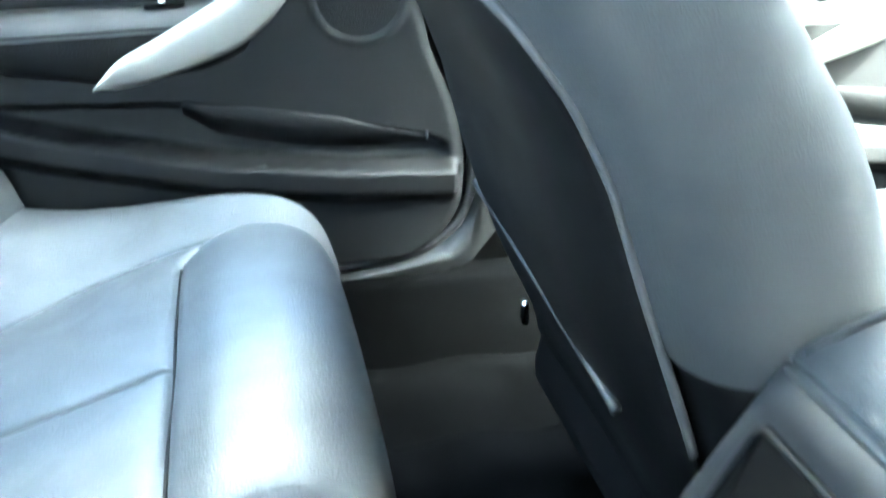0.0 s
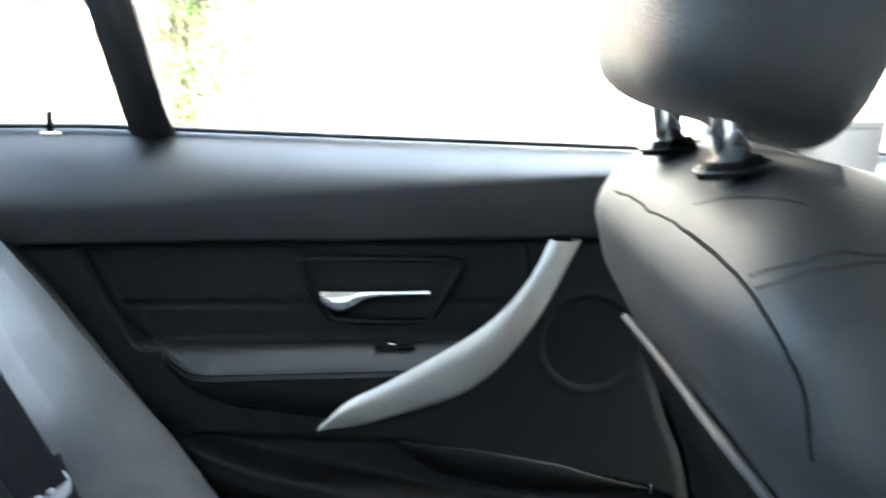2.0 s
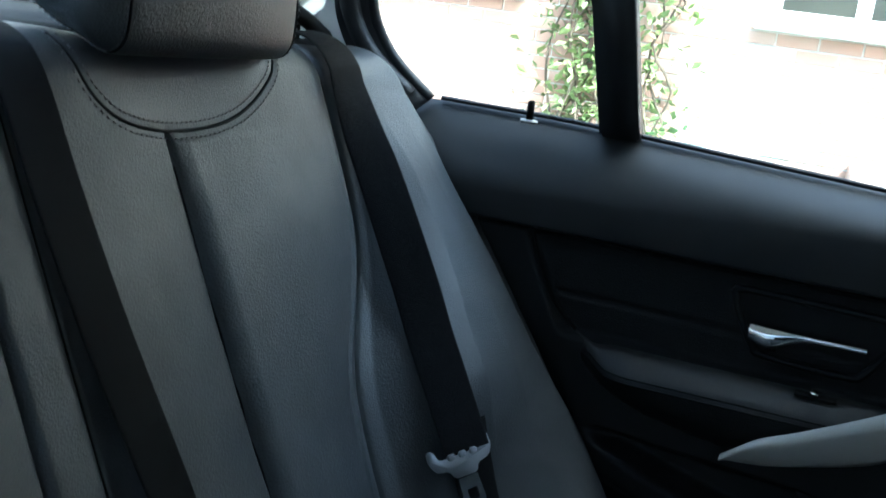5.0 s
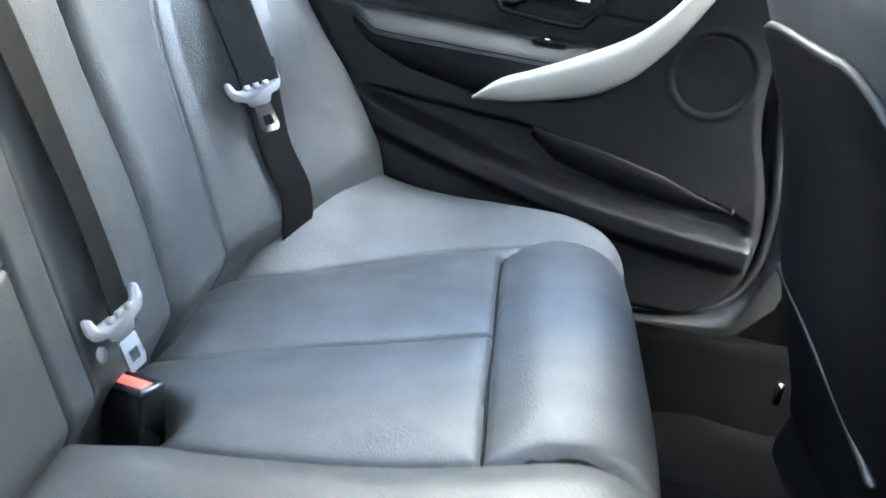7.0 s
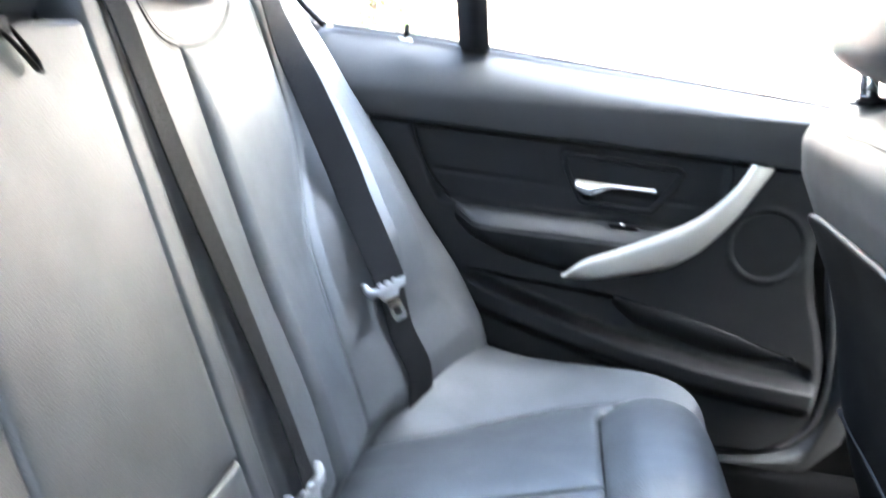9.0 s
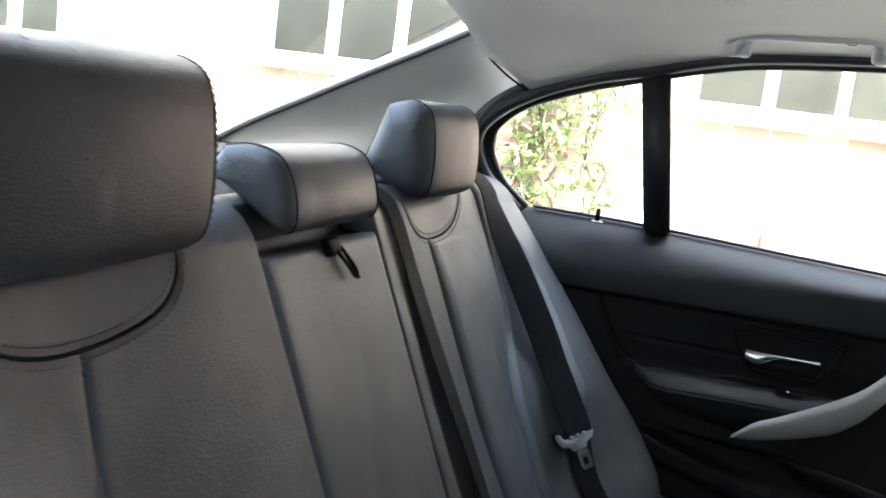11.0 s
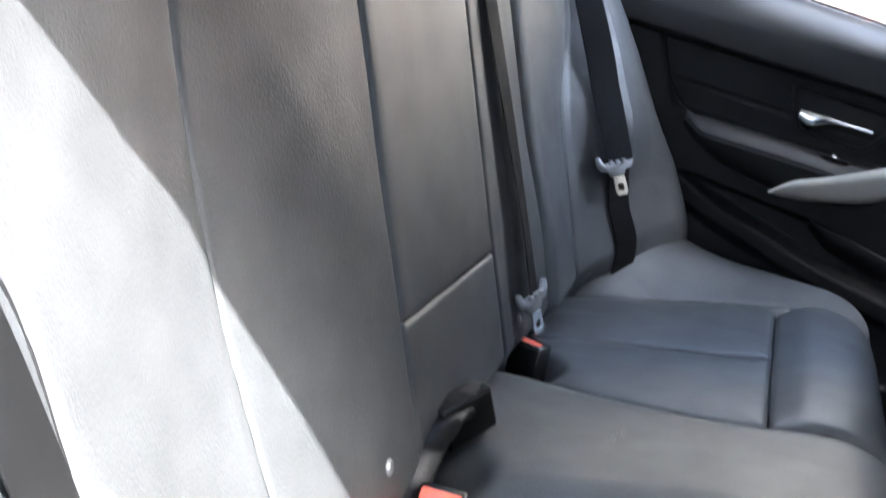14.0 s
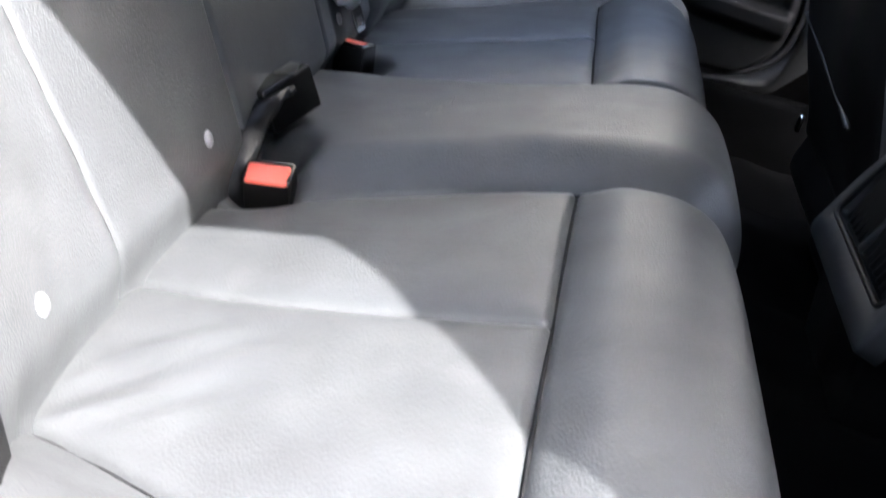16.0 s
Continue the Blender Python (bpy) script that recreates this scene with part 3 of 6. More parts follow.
# sewn seams, thin dark tubes: the shade in their grooves put into colour
for s in (1, -1):
    for line, lo_, hi_ in ((BOL if s > 0 else BOL_R, 0.30, 0.86), (CEN if s > 0 else CEN_R, 0.30, 0.815)):
        q = [on_back(s * y, BZ + a * math.cos(LEAN), 0.0010) for a, y in line if s_of(lo_) < a < s_of(hi_)]
        child_of(raw("seam", *tube(spline(q, 3), 0.0015, 5), SEAM_DARK), back)
    child_of(raw("seam", *tube([on_back(s * ARM_Y, z, 0.0012) for z in np.linspace(0.30, 0.875, 60)], 0.0021, 5), SEAM_DARK), back)
child_of(raw("seam", *tube([on_back(y, 0.462, 0.0008) for y in np.linspace(-ARM_Y, ARM_Y, 30)], 0.0014, 5), SEAM_DARK), back)
child_of(raw("seam", *tube([on_back(GAP_Y, z, 0.0010) for z in np.linspace(0.30, 0.88, 60)], 0.0016, 5), SEAM_DARK), back)

# stitches along the headrest scoops
for s in (1, -1):
    bits = []
    line = ARC[(ARC[:, 0] < s_of(0.90))]
    d = np.r_[0, np.cumsum(np.hypot(*np.diff(line, axis=0).T))]
    for t in np.arange(0.004, d[-1], 0.0062):
        for side_ in (-0.0065, 0.0065):
            a = [np.array([np.interp(t + e, d, line[:, 0]), np.interp(t + e, d, line[:, 1])]) for e in (-0.0016, 0.0016)]
            tn = a[1] - a[0]
            nrm = np.array([-tn[1], tn[0]]) / (np.linalg.norm(tn) + 1e-9)
            q = [on_back(s * (p + nrm * side_)[1], BZ + (p + nrm * side_)[0] * math.cos(LEAN), 0.0008) for p in a]
            bits.append(tube(q, 0.0006, 4))
    tagged(child_of(raw("stitching", *merge(*bits), THREAD), back), kind="stuff")
    child_of(raw("seam", *tube([on_back(s * y, BZ + a * math.cos(LEAN), 0.0) for a, y in line[::2]], 0.0016, 6), SEAM_DARK), back)

# pull loop at the top of the armrest
la = on_back(-0.004, 0.838, 0.004)
loop_line = spline([la, la + np.array((0.008, 0.008, -0.010)), la + np.array((0.013, 0.018, -0.020)), la + np.array((0.017, 0.028, -0.030)), la + np.array((0.016, 0.030, -0.025)), la + np.array((0.010, 0.021, -0.012)), la + np.array((0.002, 0.014, 0.0))], 6)
child_of(raw("pull_loop", *tube(loop_line, 0.0042, 8, 0.45), WEBBING, label="black fabric armrest pull loop"), back)
child_of(part("loop_anchor", box(0.012, 0.032, 0.018, 0.004, 2, tuple(la - np.array((0.003, 0, 0))), (0, -23, 0)), PLASTIC_DARK), back)
# child-seat anchor markers
for y in (0.505, 0.215, -0.215, -0.505):
    p = on_back(y, 0.362, 0.0005)
    bm = disc(0.0082, 0.003, tuple(p), (0, 90 - math.degrees(LEAN), 0), 20, 0.0015)
    child_of(part("anchor_button", bm, STUD, label="small grey round anchor button"), back)


# ---- headrests ----
def pillow(name, cx, cy, cz, sx, sy, sz, lean, parent, material, power=4.0, taper=0.0, nose=0.0, label="", wedge=0.0, chin=0.0):
    """A cushioned block with rounded edges: a superellipsoid that is leaned and tapered."""
    n, m = 44, 72
    th = np.linspace(-np.pi / 2, np.pi / 2, n)[:, None]
    ph = np.linspace(-np.pi, np.pi, m + 1)[None, :]

    def c(w, e):
        return np.sign(np.cos(w)) * np.abs(np.cos(w)) ** e

    def sn(w, e):
        return np.sign(np.sin(w)) * np.abs(np.sin(w)) ** e

    e1, e2 = 2 / power, 2 / power
    x = c(th, e1) * c(ph, e2) * sx / 2
    y = c(th, e1) * sn(ph, e2) * sy / 2
    z = sn(th, e1) * np.ones_like(ph) * sz / 2
    z = np.where(z < 0, z * (1 - wedge * np.clip(0.5 - x / sx, 0, 1)), z)
    t = z / sz + 0.5
    x = np.where(x > 0, x * (1 - chin * np.clip(1 - 1.5 * t, 0, 1)), x)
    y = y * (1 - taper * (1 - t) ** 1.5 - 0.05 * np.clip(t - 0.7, 0, 1))
    x = x + nose * (t - 0.5) * sx
    x = x - (y / sy) ** 2 * 0.10 * sx * (x > 0)
    a = math.radians(lean)
    xr, zr = x * math.cos(a) - z * math.sin(a), x * math.sin(a) + z * math.cos(a)
    G = np.stack([xr + cx, y + cy, zr + cz], -1)
    ob = raw(name, *grid(G), material, label=label)
    return child_of(ob, parent), G


def ring_stitch(G, col_y, parent, r=0.0012):
    """A raised seam with a row of stitches on either side, round a pillow where its width crosses col_y."""
    found = []
    for row in G:
        for a, b in zip(row[:-1], row[1:]):
            if (a[1] - col_y) * (b[1] - col_y) < 0:
                w = (col_y - a[1]) / (b[1] - a[1])
                found.append(a + (b - a) * w)
    found = np.array(found)
    c = found.mean(0)
    ring = found[np.argsort(np.arctan2(found[:, 2] - c[2], found[:, 0] - c[0]))]
    d = np.r_[0, np.cumsum(np.linalg.norm(np.diff(np.vstack([ring, ring[:1]]), axis=0), axis=1))]
    loop = np.vstack([ring, ring[:1]])

    def at(q):
        return np.array([np.interp(q % d[-1], d, loop[:, k]) for k in range(3)])

    even = np.array([at(q) for q in np.linspace(0, d[-1], 90)[:-1]])
    child_of(raw("seam", *tube(c + (even - c) * 1.003, r, 6, closed=True), SEAM_DARK), parent)
    bits = []
    for q in np.arange(0, d[-1], 0.0058):
        for off in (-0.0042, 0.0042):
            p0, p1 = at(q - 0.0014), at(q + 0.0014)
            bits.append(tube([c + (p - c) * 1.002 + np.array((0, off, 0)) for p in (p0, p1)], 0.0006, 4))
    tagged(child_of(raw("stitching", *merge(*bits), THREAD), parent), kind="stuff")


def pad(name, outline, y0, y1, r, parent, material, bow=0.010, waist=0.0):
    """A stuffed pad: a side outline of (x, z) swept across the width, with rounded ends and a slightly bowed face."""
    line = spline(list(outline) + list(outline[:1]), 10)[:-1]
    mid = (line.max(0) + line.min(0)) / 2
    half = float(np.linalg.norm(line - line.mean(0), axis=1).mean())

    def inset(d):
        return line + (line.mean(0) - line) * (d / half)

    turn = np.linspace(0, np.pi / 2, 9)
    rim = inset(r)
    cap = [(k, rim.mean(0) + (rim - rim.mean(0)) * k) for k in (0.0, 0.3, 0.6, 0.85)]
    steps = [(y0 - 0.002 * (1 - k * k), p) for k, p in cap]
    steps += [(y0 + r * (1 - math.cos(w)), inset(r * (1 - math.sin(w)))) for w in turn]
    steps += [(y0 + r + (y1 - y0 - 2 * r) * k, line) for k in np.linspace(0, 1, 22)[1:-1]]
    steps += [(y1 - r * (1 - math.cos(w)), inset(r * (1 - math.sin(w)))) for w in turn[::-1]]
    steps += [(y1 + 0.002 * (1 - k * k), p) for k, p in cap[::-1]]
    yc, hw_ = (y0 + y1) / 2, (y1 - y0) / 2
    G = np.zeros((len(line) + 1, len(steps), 3))
    for j, (y, p) in enumerate(steps):
        v = (y - yc) / hw_
        front = np.clip((p[:, 0] - mid[0]) / np.ptp(line[:, 0]) * 2, 0, 1)
        zr = np.clip((p[:, 1] - line[:, 1].min()) / np.ptp(line[:, 1]), 0, 1)
        x = p[:, 0] - bow * v * v * front
        yy = yc + (y - yc) * (1 - waist * (1 - zr) ** 1.5)
        G[:-1, j] = np.stack([x, yy, p[:, 1]], -1)
    G[-1] = G[0]
    return child_of(raw(name, *grid(G), material), parent), G


OUTER_PAD = [(-0.258, 0.990), (-0.272, 0.950), (-0.281, 0.919), (-0.262, 0.904), (-0.228, 0.891), (-0.202, 0.884), (-0.186, 0.893), (-0.182, 0.915), (-0.185, 0.950), (-0.197, 0.986), (-0.228, 0.998)]
MIDDLE_PAD = [(-0.268, 0.934), (-0.281, 0.910), (-0.262, 0.899), (-0.221, 0.875), (-0.201, 0.864), (-0.190, 0.873), (-0.192, 0.896), (-0.203, 0.920), (-0.218, 0.933), (-0.243, 0.938)]
for s in (1, -1):
    h = thing("rear_headrest", (-0.24, s * 0.395, 0.865), "black leather rear headrest with stitched side seams on the backrest", "headrest", "rear headrests")
    hy, grow, deep, drop = (0.402, 1.08, 1.04, 0.006) if s > 0 else (-0.392, 1.17, 1.02, 0.004)
    ob, G = pad("cushion", [(-0.232 + 0.050 * grow + (x + 0.182) * deep, 0.941 + (z - 0.941) * grow - drop) for x, z in OUTER_PAD], hy - 0.144, hy + 0.144, 0.036, h, HEAD_LEATHER, 0.016, 0.05)
    for q in (-0.114, 0.114):
        ring_stitch(G, hy + q, h)
    if s < 0:
        # rubbed specks high on the face
        bits, rs, face = [], np.random.default_rng(17), G.reshape(-1, 3)
        for _ in range(90):
            y, z = -0.430 + rs.normal(0, 0.022), 0.968 + rs.normal(0, 0.011)
            near = face[(np.abs(face[:, 1] - y) < 0.02) & (face[:, 0] > -0.215)]
            near = near[np.argsort(near[:, 2])]
            ln, lift = rs.uniform(0.0006, 0.0020), rs.uniform(-0.5, 0.5)
            bits.append(tube([(np.interp(z + e * 0.8, near[:, 2], near[:, 0]) + 0.0001, y + e * lift, z + e * 0.8) for e in (-ln, 0, ln)], 0.0005, 5, 0.3))
        tagged(child_of(raw("scuff_mark", *merge(*bits), FAINT_SCUFF, label="faint rubbed specks on the leather"), h), kind="stuff")
    for q in (-0.06, 0.06):
        child_of(part("post", disc(0.006, 0.06, (-0.248, s * 0.395 + q, 0.885), (0, -18, 0), 12, 0.0), CHROME), h)
        child_of(part("post_collar", disc(0.018, 0.010, (-0.246, s * 0.395 + q, 0.880), (0, -18, 0), 20, 0.002), PLASTIC_DARK), h)
h = thing("centre_headrest", (-0.25, 0, 0.88), "low black leather middle headrest with stitched side seam", "headrest", "rear headrests")
ob, G = pad("cushion", MIDDLE_PAD, -0.124, 0.120, 0.018, h, HEAD_LEATHER, 0.006)
for q in (-0.106, 0.102):
    ring_stitch(G, q, h)
for q in (-0.05, 0.05):
    child_of(part("post", disc(0.006, 0.05, (-0.258, q, 0.885), (0, -14, 0), 12, 0.0), CHROME), h)
    child_of(part("post_collar", disc(0.017, 0.012, (-0.258, q, 0.888), (0, -14, 0), 20, 0.003), PLASTIC), h)


# ---- seat belts ----
def strap(path, width, thick=0.0016, wdir=(0, 1, 0)):
    """A webbing strip along a path, with rolled edges."""
    path = np.array(path, float)
    t = np.gradient(path, axis=0)
    t /= np.linalg.norm(t, axis=1)[:, None]
    wd_ = np.broadcast_to(np.array(wdir, float), path.shape)
    w = wd_ - t * (t * wd_).sum(1)[:, None]
    w /= np.linalg.norm(w, axis=1)[:, None]
    nrm = np.cross(t, w)
    prof = [(-0.5, -1), (-0.5, 1), (-0.46, 1.4), (-0.15, 1), (0.15, 1), (0.46, 1.4), (0.5, 1), (0.5, -1)]
    G = np.stack([path + w * (a * width) + nrm * (b * thick / 2) for a, b in prof + prof[:1]], 1)
    return grid(G)


def axes_at(at, wide, down):
    """A pose whose y runs along wide and whose z runs against down."""
    y = Vector(wide).normalized()
    z = -Vector(down)
    z = (z - y * z.dot(y)).normalized()
    x = y.cross(z)
    m = Matrix((x, y, z)).transposed().to_4x4()
    m.translation = Vector(at)
    return m


def tongue(parent, at, wide, down):
    """A seat-belt tongue: grey cross bar with raised ears, webbing slot and a steel plate with an eye."""
    M = axes_at(at, wide, down)
    bm = bmesh.new()
    outline = [(-0.033, 0.014), (-0.028, 0.013), (-0.024, 0.002), (0.024, 0.002), (0.028, 0.013), (0.033, 0.014), (0.034, 0.002), (0.028, -0.008), (0.015, -0.011),
               (0.011, -0.019), (-0.011, -0.019), (-0.015, -0.011), (-0.028, -0.008), (-0.034, 0.002)]
    vs_ = [bm.verts.new((0.0, y, z)) for y, z in outline]
    f = bm.faces.new(vs_)
    ext = bmesh.ops.extrude_face_region(bm, geom=[f])
    bmesh.ops.translate(bm, vec=(0.009, 0, 0), verts=[v for v in ext["geom"] if isinstance(v, bmesh.types.BMVert)])
    bmesh.ops.recalc_face_normals(bm, faces=bm.faces)
    bmesh.ops.bevel(bm, geom=[e for e in bm.edges if e.calc_face_angle(0) > 0.6], offset=0.0014, segments=2, affect="EDGES")
    for y in (-0.012, 0.0, 0.012):
        b2 = box(0.006, 0.007, 0.006, 0.001, 1, (0.010, y, 0.002))
        me = bpy.data.meshes.new("t")
        b2.to_mesh(me)
        b2.free()
        bm.from_mesh(me)
        bpy.data.meshes.remove(me)
    bmesh.ops.transform(bm, matrix=M, verts=bm.verts)
    body = child_of(part("tongue_body", bm, GREY_PLASTIC, label="grey plastic belt tongue grip"), parent)
    bm = bmesh.new()
    ring_o = [(-0.0105, -0.020), (0.0105, -0.020), (0.0115, -0.044), (0.008, -0.050), (-0.008, -0.050), (-0.0115, -0.044)]
    ring_i = [(-0.0055, -0.032), (0.0055, -0.032), (0.0055, -0.038), (0.0055, -0.0425), (-0.0055, -0.0425), (-0.0055, -0.038)]
    vo = [bm.verts.new((0.005, y, z)) for y, z in ring_o]
    vi = [bm.verts.new((0.005, y, z)) for y, z in ring_i]
    for k in range(6):
        bm.faces.new((vo[k], vo[(k + 1) % 6], vi[(k + 1) % 6], vi[k]))
    ext = bmesh.ops.extrude_face_region(bm, geom=bm.faces[:])
    bmesh.ops.translate(bm, vec=(0.0025, 0, 0), verts=[v for v in ext["geom"] if isinstance(v, bmesh.types.BMVert)])
    bmesh.ops.recalc_face_normals(bm, faces=bm.faces)
    bmesh.ops.transform(bm, matrix=M, verts=bm.verts)
    child_of(part("tongue_plate", bm, CHROME, label="steel belt tongue plate", smooth=False), parent)
    return body


UP_Y = {1: (0.650, 0.643, 0.630, 0.621, 0.611, 0.595, 0.588, 0.586), -1: (0.730, 0.728, 0.722, 0.712, 0.698, 0.674, 0.657, 0.650)}
LOW_Y = {1: (0.592, 0.598, 0.603, 0.608, 0.612, 0.616), -1: (0.652, 0.640, 0.632, 0.628, 0.625, 0.622)}
TONGUE_AT = {1: (0.006, 0.574, 0.517), -1: (0.008, -0.638, 0.534)}
for s in (1, -1):
    belt = thing("seat_belt", (0.05, s * 0.60, 0.30), "black seat belt with grey tongue hanging over the side bolster", "seat belt", "rear seat belts")
    def across(ys_list, zs_list, twist=0.0):
        """The way across the leather at each place of a belt; twist lifts its inner edge."""
        out_way = np.array([math.cos(LEAN), 0, math.sin(LEAN)]) * 0.04 * math.sin(math.radians(twist))
        return spline([on_back(s * (y + 0.02), z) - on_back(s * (y - 0.02), z) - out_way for y, z in zip(ys_list, zs_list)], 5)

    ZK, ZL = (0.952, 0.91, 0.84, 0.76, 0.68, 0.60, 0.53, 0.495), (0.515, 0.47, 0.42, 0.37, 0.33, 0.29)
    ZU = np.r_[np.linspace(1.0, 0.85, 10), 0.80, 0.76, 0.72, 0.68, 0.64, 0.60, 0.565, 0.53, 0.495]
    YU = np.interp(ZU, ZK[::-1], UP_Y[s][::-1])
    LU = np.interp(ZU, ZK[::-1], (0.014, 0.013, 0.012, 0.012, 0.011, 0.010, 0.009, 0.009)[::-1])
    upper = [on_back(s * y, z, l) for y, z, l in zip(YU, ZU, LU)]
    lie_up = across(YU, ZU, 6)
    if s > 0:
        # the far belt hangs free beside the bolster, turned towards the middle of the car
        ZH = (0.485, 0.55, 0.60, 0.65, 0.70, 0.75, 0.80, 0.84)
        YH, HH, TH = (0.572, 0.581, 0.591, 0.600, 0.610, 0.621, 0.628, 0.632), (0.079, 0.070, 0.061, 0.055, 0.046, 0.037, 0.027, 0.020), (46, 50, 54, 56, 54, 46, 32, 18)
        upper = [p if z > 0.845 else b_place(np.interp(z, ZH, YH), float(s_of(z)), np.interp(z, ZH, HH)) for p, z in zip(upper, ZU)]
        tilt = [math.radians(np.interp(z, ZH + (0.92,), TH + (4,))) for z in ZU]
        lie_up = spline([(math.cos(LEAN) * math.sin(a), math.cos(a), math.sin(LEAN) * math.sin(a)) for a in tilt], 5)
    child_of(raw("upper_webbing", *strap(spline(upper, 5), 0.047, wdir=lie_up), WEBBING), belt)
    lower = [on_back(s * y, z, l) for y, z, l in zip(LOW_Y[s], (0.515, 0.47, 0.42, 0.37, 0.33, 0.29), (0.007, 0.006, 0.006, 0.006, 0.006, 0.006))]
    child_of(raw("lower_webbing", *strap(spline(lower, 5), 0.048, wdir=across(LOW_Y[s], ZL)), WEBBING), belt)
    tongue(belt, TONGUE_AT[s], (0.040, s * 0.047, 0.016) if s > 0 else (-0.042, 0.042, 0.008), (0.030, -0.008, -0.044) if s > 0 else (0.013, 0.020, -0.038))
belt = thing("centre_seat_belt", (-0.05, 0.26, 0.30), "black middle seat belt with grey tongue hanging beside the armrest", "seat belt", "rear seat belts")
CENTRE_BELT = ((0.204, 0.995, 0.004), (0.205, 0.975, 0.004), (0.206, 0.955, 0.004), (0.206, 0.935, 0.004), (0.206, 0.915, 0.005), (0.206, 0.89, 0.007), (0.206, 0.86, 0.009), (0.209, 0.78, 0.010), (0.216, 0.69, 0.010), (0.232, 0.58, 0.010), (0.243, 0.47, 0.011), (0.240, 0.395, 0.013), (0.238, 0.372, 0.014))
upper = [on_back(y, z, l) for y, z, l in CENTRE_BELT]
turned = np.array([math.cos(LEAN), 0, math.sin(LEAN)]) * 0.04 * math.sin(math.radians(8))
lie = spline([on_back(y + 0.017, z) - on_back(y - 0.023, z) - turned * float(sm(np.array((0.86 - z) / 0.15))) for y, z, _ in CENTRE_BELT], 5)
child_of(raw("upper_webbing", *strap(spline(upper, 5), 0.044, wdir=lie), WEBBING), belt)
tongue(belt, (0.002, 0.226, 0.394), (0.014, 0.060, 0.012), (0.022, 0.004, -0.048))


def buckle(label, at, wide, into, group, proud=True):
    """A belt buckle: rounded housing, red press button in its end, and a stalk."""
    b = thing("belt_buckle", at, label, "buckle", group)
    M = axes_at(at, wide, into)
    bm = box(0.030, 0.046, 0.066, 0.0035, 3, (-0.002, 0, -0.033))
    bmesh.ops.transform(bm, matrix=M, verts=bm.verts)
    child_of(part("housing", bm, BUCKLE_PLASTIC), b)
    bm = box(0.023, 0.040, 0.013, 0.003, 2, (0.003, 0, -0.0046), (0, 12, 0)) if proud else box(0.018, 0.036, 0.010, 0.002, 2, (0.0, 0, -0.0048))
    bmesh.ops.transform(bm, matrix=M, verts=bm.verts)
    child_of(part("press_button", bm, RED, label="red release button"), b)
    bm = box(0.003, 0.042, 0.060, 0.001, 1, (0.0140, 0, -0.034))
    bmesh.ops.transform(bm, matrix=M, verts=bm.verts)
    child_of(part("face_plate", bm, PLASTIC_DARK), b)
    bm = box(0.010, 0.030, 0.05, 0.003, 2, (-0.003, 0, -0.085))
    bmesh.ops.transform(bm, matrix=M, verts=bm.verts)
    child_of(part("stalk", bm, PLASTIC_DARK), b)
    return b


buckle("black belt buckle with red button beside the middle seat", (0.022, 0.231, 0.334), (0.93, -0.33, 0.12), (0.02, -0.03, -1.0), "belt buckles", False)
buckle("upright black belt buckle turned away on the seat", (0.036, -0.031, 0.366), (0.39, 0.17, -0.90), (-0.41, -0.84, -0.34), "belt buckles", False)
buckle("black belt buckle with sunlit red button lying in its pocket", (0.048, -0.172, 0.328), (1.0, 0.10, 0.12), (-0.02, 0.25, -0.95), "belt buckles")
# strap of the upright buckle
bstr = thing("buckle_strap", (0.0, -0.115, 0.29), "folded black webbing strap of a belt buckle", "strap")
gaiter = spline([(0.012, -0.172, 0.268), (0.012, -0.166, 0.300), (0.012, -0.150, 0.330), (0.013, -0.126, 0.351), (0.016, -0.098, 0.361), (0.020, -0.076, 0.360)], 9)
turn_ = np.linspace(0, 1, len(gaiter))[:, None]
across_ = np.array((0.92, -0.10, 0.30)) * (1 - turn_) + np.array((0.62, 0.25, 0.55)) * turn_
for name_, wide_, lift_, thick_ in (("webbing", 0.040, 0.0, 0.006), ("fold", 0.030, 0.007, 0.005)):
    sheet = gaiter + np.array((0.004, 0.006, 0.004)) * (lift_ / 0.007 if lift_ else 0.0) + np.array((0, 0, 1.0)) * 0.0012 * np.sin(turn_ * 26)
    child_of(raw(name_, *strap(sheet, wide_, thick_, across_), BUCKLE_SLEEVE), bstr)



# ---- doors ----
def side_y(z):
    """The lean of the side glass: its width at a height."""
    return 0.795 - 0.45 * (z - 0.835)


